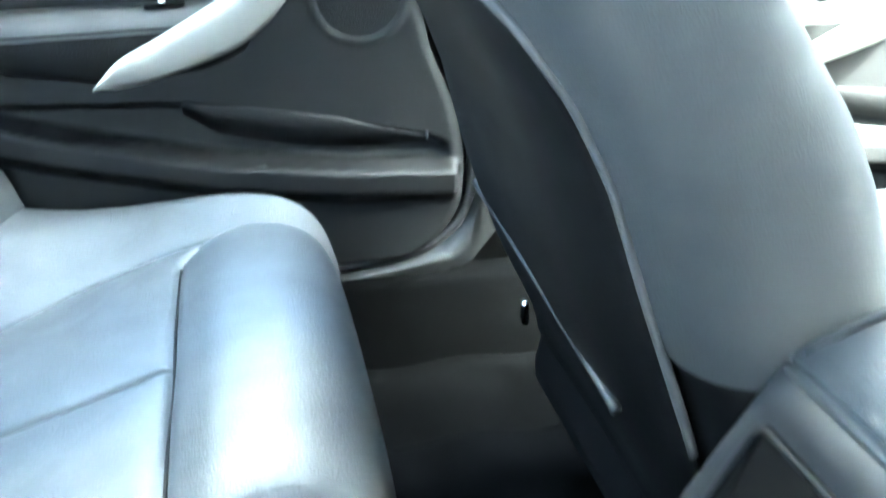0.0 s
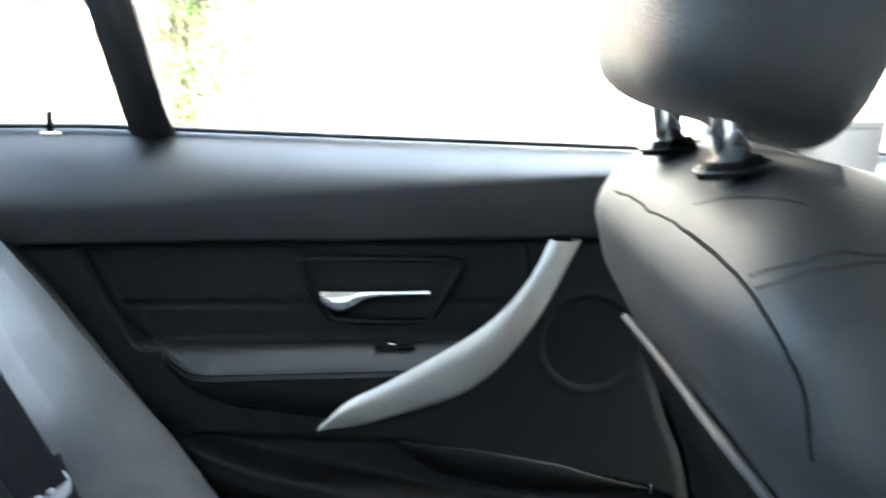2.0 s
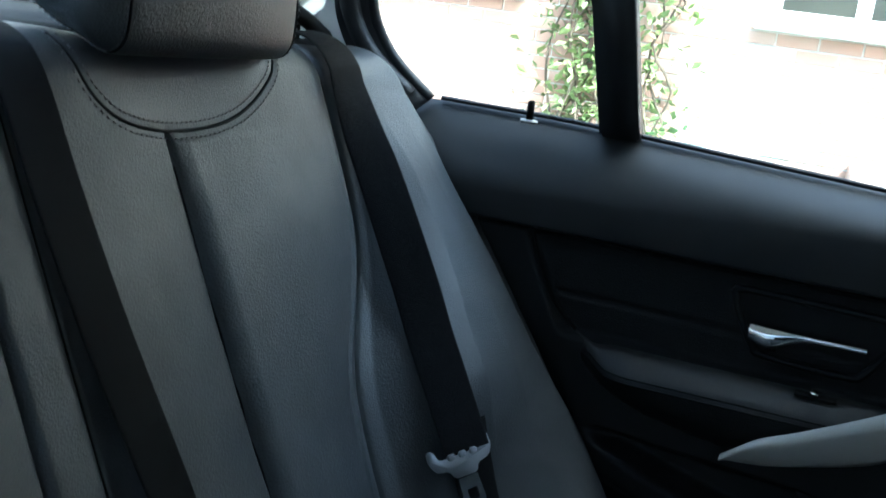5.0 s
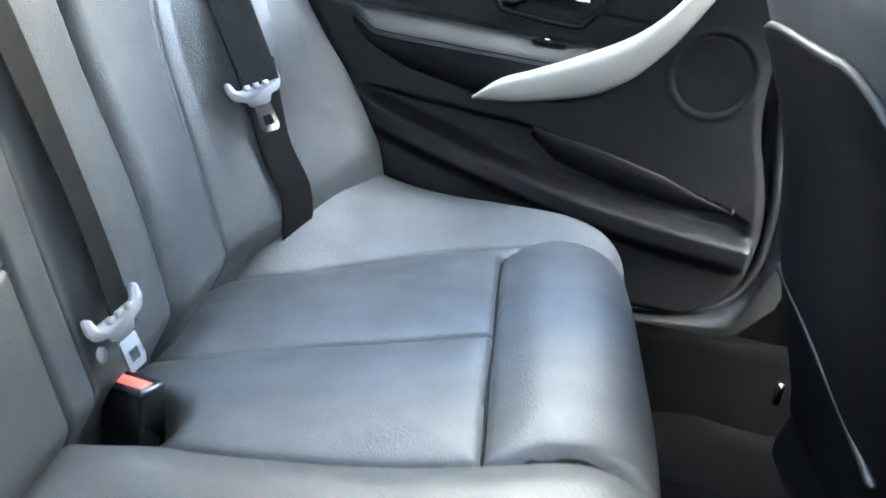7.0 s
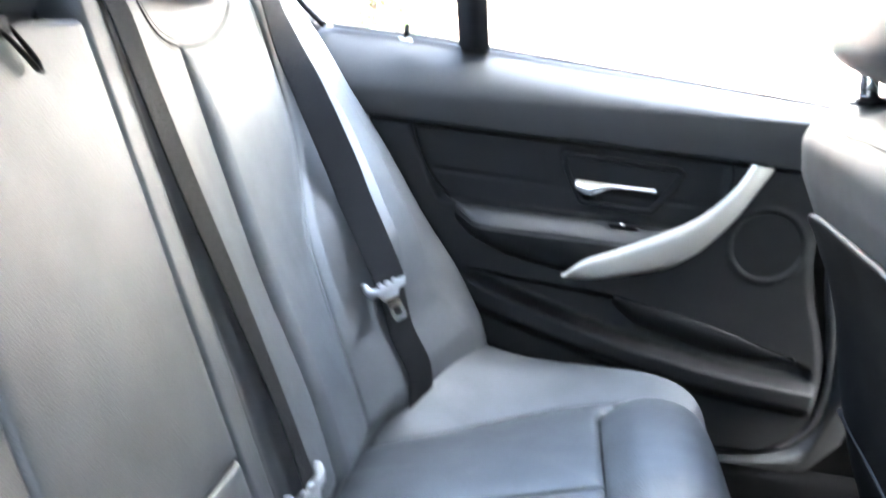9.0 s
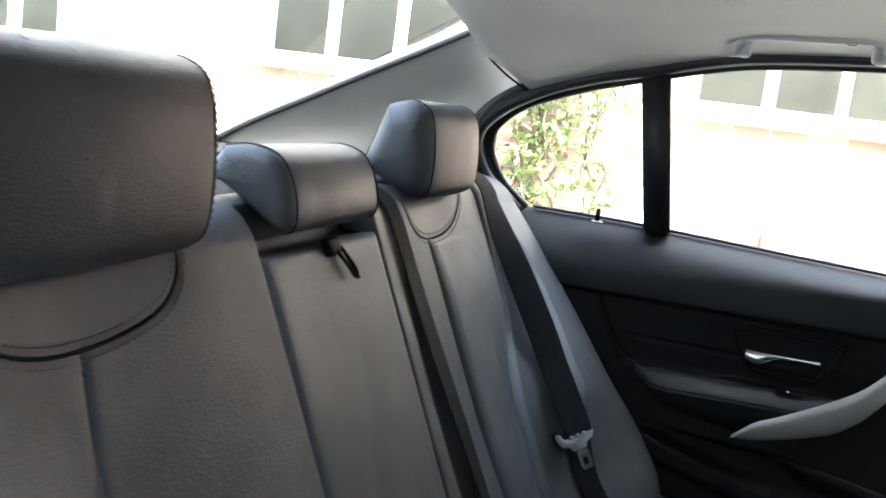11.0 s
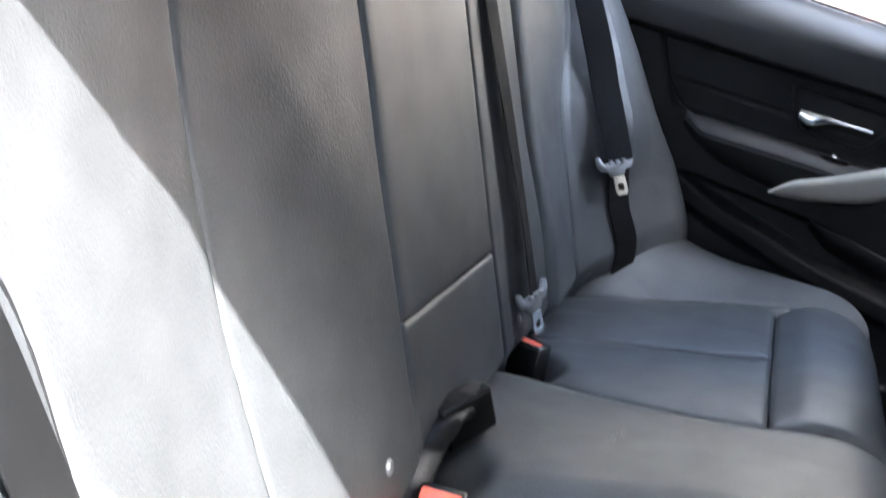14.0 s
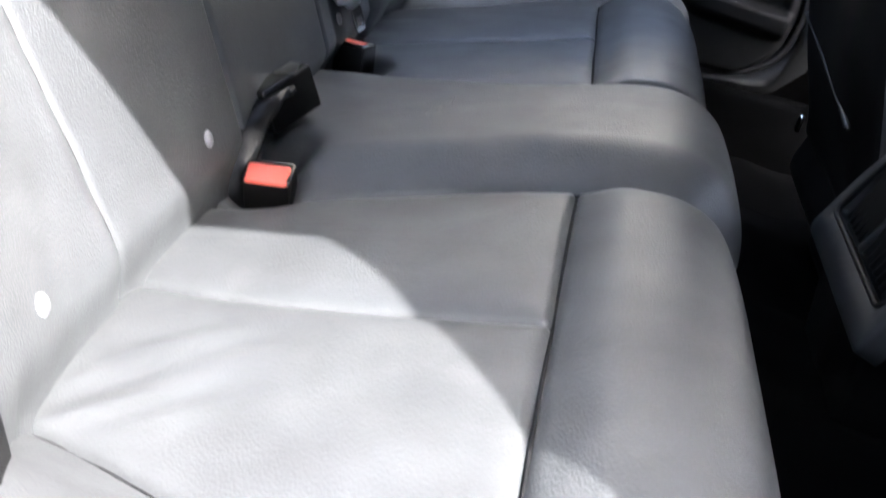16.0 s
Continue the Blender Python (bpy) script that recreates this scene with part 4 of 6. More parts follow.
def door(name, label, dx=0.0, dz=0.0, x_rear=-0.26, short=False):
    """A door card with belt roll, insert, armrest, pull, lever, speaker and map pocket; its own group of parts."""
    d = thing(name, (dx + 0.3, 0.80, 0.27 + dz), label, "car door")
    T = np.array([dx, 0, dz])

    def put(n, vf, material, lab="", smooth=True):
        v, f = vf
        return child_of(raw(n, np.array(v) + T, f, material, label=lab, smooth=smooth), d)

    def putbm(n, bm, material, lab="", smooth=True):
        bmesh.ops.translate(bm, vec=tuple(T), verts=bm.verts)
        return child_of(part(n, bm, material, label=lab, smooth=smooth), d)

    zs = np.r_[np.linspace(0.262, 0.70, 120), np.linspace(0.703, 0.716, 8), np.linspace(0.7185, 0.838, 52)]
    fx = spline([(0.262, 0.50), (0.270, 0.545), (0.283, 0.580), (0.305, 0.612), (0.335, 0.634), (0.37, 0.643), (0.42, 0.643), (0.474, 0.632), (0.545, 0.606), (0.62, 0.598), (0.70, 0.606), (0.84, 0.63)], 6)
    us_ = np.linspace(0, 1, 190)
    Z, Uu = np.meshgrid(zs, us_, indexing="ij")
    XR = np.interp(Z, fx[:, 0], fx[:, 1])
    XX = x_rear + (XR - x_rear) * Uu
    zb = 0.755 + 0.050 * XX
    w_up = np.clip((Z - 0.716) / (0.838 - 0.716), 0, 1)
    Z = np.where(Z > 0.716, np.where(w_up < 0.45, 0.716 + (zb - 0.716) * w_up / 0.45, zb + (0.838 - zb) * (w_up - 0.45) / 0.55), Z)
    roll_rows = w_up >= 0.45
    rim = np.interp(XX, [-0.3, 0.105, 0.323, 0.45, 0.592, 0.66], [0.512, 0.505, 0.494, 0.468, 0.437, 0.41])
    led = np.interp(XX, [-0.3, 0.09, 0.20, 0.36, 0.50, 0.62, 0.66], [0.545, 0.500, 0.470, 0.430, 0.410, 0.402, 0.40])
    p = np.full_like(Z, 0.012)
    roll = np.clip((Z - zb) / (0.838 - zb), 0, 1)
    strip = (Z > 0.7165) & ~roll_rows
    p = np.where(roll_rows, 0.026 - 0.052 * roll ** 1.7, p)
    p = np.where(strip, 0.026 - 0.006 * ((zb - Z) / (zb - 0.716)) ** 2, p)
    # soft shoulder between the dark strip and the insert
    ins = sm((Z - 0.60) / 0.012) * sm((0.716 - Z) / 0.006) * sm((XX - np.interp(Z, [0.58, 0.71], [0.052, -0.016])) / 0.010) * sm((0.462 - XX) / 0.010)
    p = p - 0.010 * ins
    p = p - 0.003 * np.exp(-((Z - (0.648 - 0.012 * (XX - 0.1))) / 0.002) ** 2) * ins
    edge_line = np.exp(-((Z - 0.716) / 0.0025) ** 2)
    p = p - 0.006 * edge_line
    pocket = sm((rim - Z) / 0.006) * sm((Z - led) / 0.004) * sm((XX - 0.09) / 0.02) * sm((0.628 - XX) / 0.01)
    p = p - 0.016 * pocket
    lip = sm((led - Z) / 0.008) * sm((Z - (led - 0.052)) / 0.022)
    p = p + 0.030 * lip * sm((XX - 0.05) / 0.12) * sm((0.640 - XX) / 0.012)
    low = sm((led - 0.030 - Z) / 0.02)
    p = p + 0.004 * low
    p = p - 0.018 * sm((0.285 - Z) / 0.02) - 0.004 * sm((XX - XR + 0.012) / 0.012)
    spk = np.hypot(XX - 0.529, Z - 0.602)
    p = p + 0.0022 * np.exp(-((spk - 0.0535) / 0.0035) ** 2) - 0.004 * sm((0.051 - spk) / 0.003)
    Yd = 0.785 - p
    z_top = np.interp(XX, [-0.3, 0.0, 0.10, 0.565, 0.70], [0.840, 0.836, 0.831, 0.807, 0.800])
    Zt = np.where(roll_rows, zb + (Z - zb) * (z_top - zb) / (0.838 - zb), Z)
    G = np.stack([XX, Yd, Zt], -1) + T
    zc = (Z[:-1, :-1] + Z[1:, 1:]) / 2
    insc = (ins[:-1, :-1] + ins[1:, 1:]) / 2 > 0.5
    child_of(raw("belt_roll", *grid(G, zc >= 0.716), SOFT_TOP, label="soft black padded belt roll"), d)
    child_of(raw("insert", *grid(G, (zc < 0.716) & insc), FABRIC_DOOR, label="stitched black vinyl door insert"), d)
    child_of(raw("lower_card", *grid(G, (zc < 0.716) & ~insc), PLASTIC), d)
    # armrest: padded top over a rounded front
    a_pts = []
    for x in np.linspace(0.052, 0.42, 44):
        t = (x - 0.052) / 0.368
        out = 0.043 * float(sm(np.array(t / 0.22)) ** 0.8) * (1 - 0.15 * t) * float(sm(np.array((1 - t) / 0.14)) * 0.85 + 0.15) + 0.004
        zt = 0.604 + 0.002 * t
        zl = np.interp(x, [0.052, 0.09, 0.15, 0.24, 0.35, 0.42], [0.588, 0.558, 0.535, 0.521, 0.528, 0.55])
        ze = zt - 0.024 * min(1, out / 0.035)
        row = [(x, 0.785, zt), (x, 0.785 - out * 0.40, zt - 0.002), (x, 0.785 - out * 0.78, ze + 0.010), (x, 0.785 - out * 0.97, ze), (x, 0.785 - out * 1.0, ze - 0.010),
               (x, 0.785 - out * 0.90, (ze + zl) / 2 - 0.004), (x, 0.785 - out * 0.55, zl + 0.004), (x, 0.785, zl)]
        a_pts.append(spline(row, 3))
    A_ = np.array(a_pts)
    put("armrest", grid(A_[:, :12]), SOFT_TOP, "padded leather door armrest")
    # underside in darker vinyl: its shade is put into the material
    put("armrest_base", grid(A_[:, 11:]), FABRIC_DOOR)
    put("armrest_seam", tube(A_[3:-3, 9] + np.array((0, -0.0005, 0.0005)), 0.0009, 5), SEAM_DARK)
    put("armrest_seam", tube(A_[3:-3, 11] + np.array((0, -0.0005, 0.0005)), 0.0009, 5), SEAM_DARK)
    # pull handle: a bowed satin crescent
    up = spline([(0.240, 0.524), (0.270, 0.552), (0.312, 0.573), (0.375, 0.607), (0.415, 0.632), (0.442, 0.656), (0.466, 0.686), (0.483, 0.718)], 6)
    lo = spline([(0.240, 0.522), (0.265, 0.521), (0.307, 0.529), (0.382, 0.552), (0.418, 0.574), (0.443, 0.597), (0.478, 0.643), (0.518, 0.717)], 6)
    n = min(len(up), len(lo))
    rows = []
    for k in range(n):
        t = k / (n - 1)
        a, b = up[k], lo[k]
        out = 0.732 + 0.020 * t - 0.008 * math.sin(math.pi * t)
        row = []
        for w in np.linspace(0, 1, 9):
            q = a + (b - a) * w
            bulge = 0.012 * math.sqrt(max(0, 1 - (2 * w - 1) ** 2))
            row.append((q[0], out - bulge + 0.018 * w - 0.007, q[1] + 0.003 * (1 - w)))
        for w in np.linspace(1, 0, 5)[1:-1]:
            q = a + (b - a) * w
            row.append((q[0], out + 0.014 + 0.016 * max(0, (t - 0.85) / 0.15), q[1]))
        row.append(row[0])
        rows.append(row)
    v, f = grid(np.array(rows))
    put("pull_handle", (v, f), SATIN, "satin silver curved pull handle")
    # lever and its bezel
    bz = [(0.222, 0.690), (0.232, 0.697), (0.380, 0.694), (0.390, 0.686), (0.385, 0.672), (0.362, 0.636), (0.345, 0.627), (0.262, 0.630), (0.248, 0.638), (0.226, 0.675)]
    ring = [(x, 0.779, z) for x, z in spline(bz + bz[:1], 4)[:-1]]
    put("lever_bezel", tube(ring, 0.0052, 10, 0.8, closed=True), PLASTIC)
    joint = spline([(0.060, 0.7725, 0.612), (0.030, 0.7725, 0.640), (0.006, 0.7725, 0.682), (-0.004, 0.7725, 0.706), (0.006, 0.7722, 0.7135), (0.10, 0.7722, 0.7150), (0.30, 0.7722, 0.7150), (0.445, 0.7722, 0.7145), (0.461, 0.7725, 0.708), (0.464, 0.7725, 0.690), (0.462, 0.7725, 0.64)], 6)
    put("insert_joint", tube(joint, 0.0022, 6), PLASTIC_DARK)
    putbm("lever_cup", solid_outline([(0.225 + (x - 0.225) * 0.97 + 0.002, z) for x, z in bz], 0.792, 0.786, 0), FABRIC_DOOR)
    lev = []
    for x in np.linspace(0.242, 0.358, 24):
        t = (x - 0.242) / 0.116
        hgt = 0.005 + 0.021 * math.exp(-((t - 0.17) / 0.20) ** 2)
        lev.append([(x, 0.772, 0.664 - 0.004 * t * (1 - t)), (x, 0.768 - 0.004 * t, 0.662), (x, 0.770, 0.660 - hgt * 0.6), (x, 0.776, 0.660 - hgt), (x, 0.779, 0.658 - hgt * 0.7), (x, 0.778, 0.663), (x, 0.772, 0.664 - 0.004 * t * (1 - t))])
    put("door_lever", grid(np.array(lev)), CHROME, "chrome inner door lever")
    # window switch
    putbm("switch_plate", box(0.042, 0.014, 0.003, 0.001, 1, (0.320, 0.765, 0.6030)), PLASTIC_DARK)
    putbm("window_switch", box(0.009, 0.009, 0.004, 0.001, 1, (0.318, 0.765, 0.6062), (0, 12, 0)), CHROME)
    # speaker
    putbm("speaker_grille", disc(0.0495, 0.006, (0.529, 0.7785, 0.602), (90, 0, 0), 48, 0.002), FABRIC_DOOR, "round black speaker grille", smooth=False)
    # rubber lip at the foot of the glass
    put("glass_lip", tube([(x, 0.806, float(np.interp(x, [-0.3, 0.0, 0.10, 0.565, 0.70], [0.840, 0.836, 0.831, 0.807, 0.800])) + 0.003) for x in np.linspace(max(x_rear, -0.15), 0.60, 24)], 0.0030, 6), RUBBER)
    # map pocket flap
    flap = []
    for x in np.linspace(0.323, 0.598, 30):
        t = (x - 0.323) / 0.275
        top = np.interp(x, [0.323, 0.40, 0.50, 0.598], [0.494, 0.483, 0.463, 0.432])
        bot = np.interp(x, [0.323, 0.36, 0.45, 0.55, 0.598], [0.478, 0.452, 0.432, 0.424, 0.426])
        yy = 0.777 - 0.004 * math.sin(math.pi * t)
        flap.append([(x, yy + 0.008, top), (x, yy, top + 0.001), (x, yy - 0.003, top - 0.002), (x, yy + 0.002, (top + bot) / 2), (x, yy + 0.009, bot), (x, yy + 0.014, bot)])
    put("pocket_flap", grid(np.array(flap)), PLASTIC)
    putbm("pocket_clip", box(0.003, 0.004, 0.010, 0.001, 1, (0.600, 0.772, 0.434)), SILL)
    # backing that closes the door
    putbm("door_shell", solid_outline([(x_rear, 0.262), (0.50, 0.262), (0.60, 0.29), (0.645, 0.37), (0.63, 0.50), (0.60, 0.60), (0.63, 0.79), (x_rear, 0.79)], 0.81, 0.87, 0), PLASTIC_DARK)
    return d


rear_door = door("rear_door", "closed black door card with satin pull handle and chrome lever")
front_door = door("front_door", "closed front door card with satin pull handle, sunlit", 0.783, -0.036, x_rear=0.03)
pin = thing("lock_pin", (-0.032, 0.776, 0.832), "small black door lock pin on the belt line", "lock pin")
child_of(part("pin", disc(0.0042, 0.022, (-0.032, 0.776, 0.845), (0, 0, 0), 12, 0.0012), PLASTIC_DARK), pin)
child_of(part("pin_collar", disc(0.010, 0.004, (-0.032, 0.776, 0.833), (0, 0, 0), 18, 0.001), SATIN), pin)

# ---- side windows, pillars, roof ----
GL = [(-0.160, 0.838), (-0.205, 0.880), (-0.226, 0.925), (-0.222, 0.962), (-0.195, 0.993), (-0.150, 1.021), (-0.065, 1.052), (0.012, 1.073), (0.132, 1.103), (0.221, 1.116), (0.396, 1.129), (0.60, 1.134)]
gl = spline(GL, 6)
tagged(raw("window_1", [(x, side_y(z) + 0.012, z) for x, z in gl] + [(0.62, side_y(0.81) + 0.012, 0.81)], [tuple(range(len(gl) + 1))], PANE, smooth=False),
                 "clear side window pane of the rear door", "window", kind="structure")
tagged(raw("window_2", [(0.70, side_y(1.13) + 0.012, 1.13), (1.25, side_y(1.10) + 0.012, 1.10), (1.55, side_y(0.80) + 0.012, 0.80), (0.70, side_y(0.80) + 0.012, 0.80)], [(0, 1, 2, 3)], PANE, smooth=False),
               "clear side window pane of the front door", "window", kind="structure")
for s in (1, -1):
    nm = "window_frame_left" if s > 0 else "door_opening_seal"
    frm = thing(nm, (0.2, s * 0.70, 0.84), "black rubber seals and grey trim round the side opening", "trim", kind="structure")
    up_ = 0.0 if s > 0 else 0.016
    line = [(x, s * (side_y(z) + 0.004), z + up_ * min(1.0, max(0.0, (z - 0.84) / 0.1))) for x, z in gl]
    child_of(raw("glass_seal", *tube(line, 0.0065, 8), RUBBER), frm)
    line2 = [(x - 0.022 * (x < 0.0) * min(1, -(x - 0.0) / 0.10), s * (side_y(z) - 0.012), z + 0.012 * sm(np.array((x + 0.2) / 0.2)) + up_ * min(1.0, max(0.0, (z - 0.84) / 0.1))) for x, z in gl]
    child_of(raw("frame_trim", *tube(line2, 0.0115, 8), SILL if s > 0 else RUBBER), frm)
    if s < 0:
        # unseen strip added to shape the sun's edge on the near backrest
        deep = [(x, z, float(np.interp(x, [-0.12, 0.0, 0.117, 0.16, 0.25, 0.39, 0.50], [0.070, 0.064, 0.049, 0.038, 0.018, 0.004, -0.004]))) for x, z in gl if z > 0.96]
        lip_rows = np.array([[(x, -(side_y(z + e) + 0.004), z + e) for e in np.linspace(0.012 - d, 0.050, 5)] for x, z, d in deep])
        sun_strip = child_of(raw("upper_edge_trim", *grid(lip_rows), RUBBER), frm)
        so = sun_strip.modifiers.new("thick", "SOLIDIFY")
        so.thickness, so.offset = 0.012, 0.0
    gx, gz = np.gradient(gl[:, 0]), np.gradient(gl[:, 1])
    gn = np.hypot(gx, gz)
    wide = np.interp(gl[:, 0], [-0.23, -0.10, 0.1], [0.040, 0.030, 0.016])
    band = np.stack([[(x + k * w * -b, s * (side_y(z) + 0.006 - 0.02 * k), z + k * w * a) for x, z, a, b, w in zip(gl[:, 0], gl[:, 1], gx / gn, gz / gn, wide)] for k in (0.0, 0.35, 0.7, 1.0)], 1)
    if s > 0:
        bo = child_of(raw("frame_band", *grid(band), RUBBER), frm)
        so = bo.modifiers.new("thick", "SOLIDIFY")
        so.thickness, so.offset = 0.010, 0.0
    low = [(-0.16 + 0.02, 0.838), (-0.095, 0.775), (-0.045, 0.712), (0.02, 0.61), (0.07, 0.50)]
    line3 = spline([(-0.150, s * 0.775, 1.035), (-0.21, s * 0.762, 0.995), (-0.252, s * 0.752, 0.955), (-0.256, s * 0.757, 0.915), (-0.225, s * 0.765, 0.868), (-0.175, s * 0.772, 0.815), (-0.10, s * 0.775, 0.73), (-0.02, s * 0.775, 0.62), (0.06, s * 0.775, 0.50), (0.12, s * 0.775, 0.38)], 6)
    child_of(raw("door_seal", *tube(line3, 0.011, 8), RUBBER), frm)
div = thing("window_divider", (0.07, 0.795, 0.832), "black vertical bar between door window and quarter light", "trim", kind="structure")
bm = bmesh.new()
co = [(0.046, 0.829), (0.090, 0.829), (0.057, 1.088), (0.014, 1.078)]
v8 = [bm.verts.new((x, side_y(z) - 0.012, z)) for x, z in co] + [bm.verts.new((x, side_y(z) + 0.022, z)) for x, z in co]
for q in ((0, 1, 2, 3), (7, 6, 5, 4), (0, 4, 5, 1), (1, 5, 6, 2), (2, 6, 7, 3), (3, 7, 4, 0)):
    bm.faces.new([v8[i] for i in q])
bmesh.ops.recalc_face_normals(bm, faces=bm.faces)
bmesh.ops.bevel(bm, geom=bm.edges[:], offset=0.003, segments=2, affect="EDGES")
child_of(part("bar", bm, RUBBER), div)

RAIL = spline([(1.42, 0.54, 1.10), (1.24, 0.57, 1.125), (0.98, 0.62, 1.145), (0.75, 0.650, 1.146), (0.60, 0.655, 1.143), (0.396, 0.657, 1.137), (0.221, 0.662, 1.125), (0.132, 0.668, 1.112), (0.012, 0.681, 1.083), (-0.065, 0.691, 1.061), (-0.150, 0.706, 1.029)], 8)[::-1]
xi = np.linspace(0, 1, 90)
vj = np.linspace(-1, 1, 81)
I, J = np.meshgrid(xi, vj, indexing="ij")
Ja = np.abs(J)
x_st = np.interp(Ja, [0, 0.82, 1.0], [-0.26, -0.222, -0.152])
XX = x_st + (1.42 - x_st) * I
yr = np.interp(XX, RAIL[:, 0], RAIL[:, 1])
zr = np.interp(XX, RAIL[:, 0], RAIL[:, 2])
zr = np.where(XX < -0.15, 1.029 + (XX + 0.15) * 0.1, zr)
zc = np.interp(XX, [-0.26, -0.1, 0.1, 0.4, 0.98, 1.24, 1.42], [1.160, 1.190, 1.207, 1.215, 1.195, 1.170, 1.14])
YY = J * yr
crown = 1 - Ja ** 2.6
ZZ = zr + (zc - zr) * crown
G = np.stack([XX, YY, ZZ], -1)
head = raw("ceiling", *grid(G), HEADLINER)
tagged(head, "light grey woven headliner with curved edges", "headliner", kind="structure")
so = head.modifiers.new("thick", "SOLIDIFY")
so.thickness, so.offset = 0.03, 1.0
# rails outside the headliner, sealing the roof edge
for s in (1, -1):
    rail = tagged(raw("roof_rail", *tube([(x, s * (y + 0.030), z + (0.022 if s > 0 else 0.034)) for x, y, z in RAIL], 0.030, 10), PAINT), "painted roof rail above the doors", "roof rail", kind="structure")

# C-pillars with the fine seam to the headliner
for s in (1, -1):
    ea = spline([(-0.152, 0.706, 1.029), (-0.190, 0.722, 1.000), (-0.232, 0.738, 0.970), (-0.250, 0.748, 0.930), (-0.238, 0.758, 0.890), (-0.19, 0.77, 0.84)], 8)
    eb = spline([(-0.222, 0.580, 1.118), (-0.30, 0.580, 1.077), (-0.40, 0.580, 1.026), (-0.50, 0.580, 0.974), (-0.592, 0.580, 0.926), (-0.66, 0.58, 0.885)], 8)
    rows = []
    for k in range(len(ea)):
        row = []
        for w in np.linspace(0, 1, 18):
            q = ea[k] * (1 - w) + eb[k] * w
            b = math.sin(math.pi * w)
            row.append((q[0], s * (q[1] + 0.030 * b), q[2] + 0.012 * b))
        rows.append(row)
    pil = raw("pillar_left" if s > 0 else "pillar_right", *grid(np.array(rows)), PILLAR)
    tagged(pil, "light grey moulded rear pillar trim", "pillar", kind="structure")
    so = pil.modifiers.new("thick", "SOLIDIFY")
    so.thickness, so.offset = 0.02, (1.0 if s > 0 else -1.0)
    seam = [np.array(r) for r in spline([(-0.222, s * 0.582, 1.117), (-0.222, s * 0.61, 1.085), (-0.200, s * 0.655, 1.058), (-0.156, s * 0.703, 1.0285)], 8)]
    tagged(raw("trim_seam", *tube(seam, 0.0018, 6), PLASTIC_DARK), "dark fine joint between headliner and pillar", "trim", kind="structure")
    tagged(raw("rear_glass_edge", *tube([(x, s * (y - 0.004), z + 0.002) for x, y, z in eb], 0.0055, 6), RUBBER), "black rubber edge of the rear window", "trim", kind="structure")
    tagged(part("quarter_panel", box(0.95, 0.05, 0.90, 0.01, 1, (-0.64, s * 0.825, 0.385)), PAINT), "painted rear body side", "car body", kind="structure")
    tagged(part("quarter_trim", box(0.30, 0.05, 0.60, 0.02, 2, (-0.33, s * 0.785, 0.52)), PLASTIC), "dark trim behind the backrest", "trim", kind="structure")
rg = raw("window_3", [(-0.24, -0.575, 1.125), (-0.24, 0.575, 1.125), (-0.66, 0.575, 0.888), (-0.66, -0.575, 0.888)], [(0, 1, 2, 3)], PANE, smooth=False)
tagged(rg, "sloping clear rear window pane", "window", kind="structure")
tagged(raw("rear_glass_seal", *tube([(-0.655, -0.59, 0.890), (-0.668, 0.0, 0.894), (-0.655, 0.59, 0.890)], 0.010, 8), RUBBER), "black rubber seal under the rear window", "trim", kind="structure")
tagged(part("parcel_shelf", box(0.40, 1.50, 0.03, 0.01, 2, (-0.475, 0, 0.872)), SHELF_CLOTH), "dark grey parcel shelf behind the backrest", "shelf", kind="structure")
tagged(part("boot_lid", box(0.50, 1.44, 0.06, 0.03, 3, (-0.93, 0, 0.850)), PAINT), "light painted boot lid outside the rear window", "car body", kind="structure")
tagged(part("boot_wall", box(0.04, 1.60, 0.80, 0.01, 1, (-0.36, 0, 0.45)), PLASTIC_DARK), "dark wall behind the backrest", "car body", kind="structure")

# belt outlets behind the backrest
for s in (1, -1):
    bo = thing("belt_outlet", (-0.29, s * 0.66, 0.885), "dark plastic belt outlet on the parcel shelf", "belt guide", "belt outlets")
    arch = spline([(-0.300, s * 0.575, 0.886), (-0.300, s * 0.60, 0.912), (-0.298, s * 0.65, 0.922), (-0.290, s * 0.70, 0.914), (-0.275, s * 0.738, 0.892)], 6)
    child_of(raw("hood", *tube(arch, 0.011, 10, 0.8), PLASTIC), bo)
    child_of(part("slot", box(0.012, 0.13, 0.035, 0.004, 2, (-0.302, s * 0.655, 0.898)), PLASTIC_DARK), bo)

# grab handle on the headliner
gh = thing("grab_handle", (0.25, 0.60, 1.15), "light grey folded grab handle above the door", "grab handle")
hl = spline([(0.150, 0.614, 1.128), (0.152, 0.604, 1.140), (0.170, 0.590, 1.152), (0.25, 0.586, 1.156), (0.335, 0.588, 1.160), (0.350, 0.602, 1.150), (0.352, 0.612, 1.138)], 6)
child_of(raw("grip", *tube(hl, 0.0095, 10, 1.25), PILLAR), gh)
for x, z in ((0.152, 1.131), (0.350, 1.140)):
    child_of(part("foot", box(0.036, 0.022, 0.026, 0.006, 2, (x, 0.615, z), (12, 0, 0)), PILLAR), gh)
child_of(part("coat_hook", box(0.014, 0.012, 0.006, 0.002, 1, (0.30, 0.585, 1.148)), PILLAR), gh)

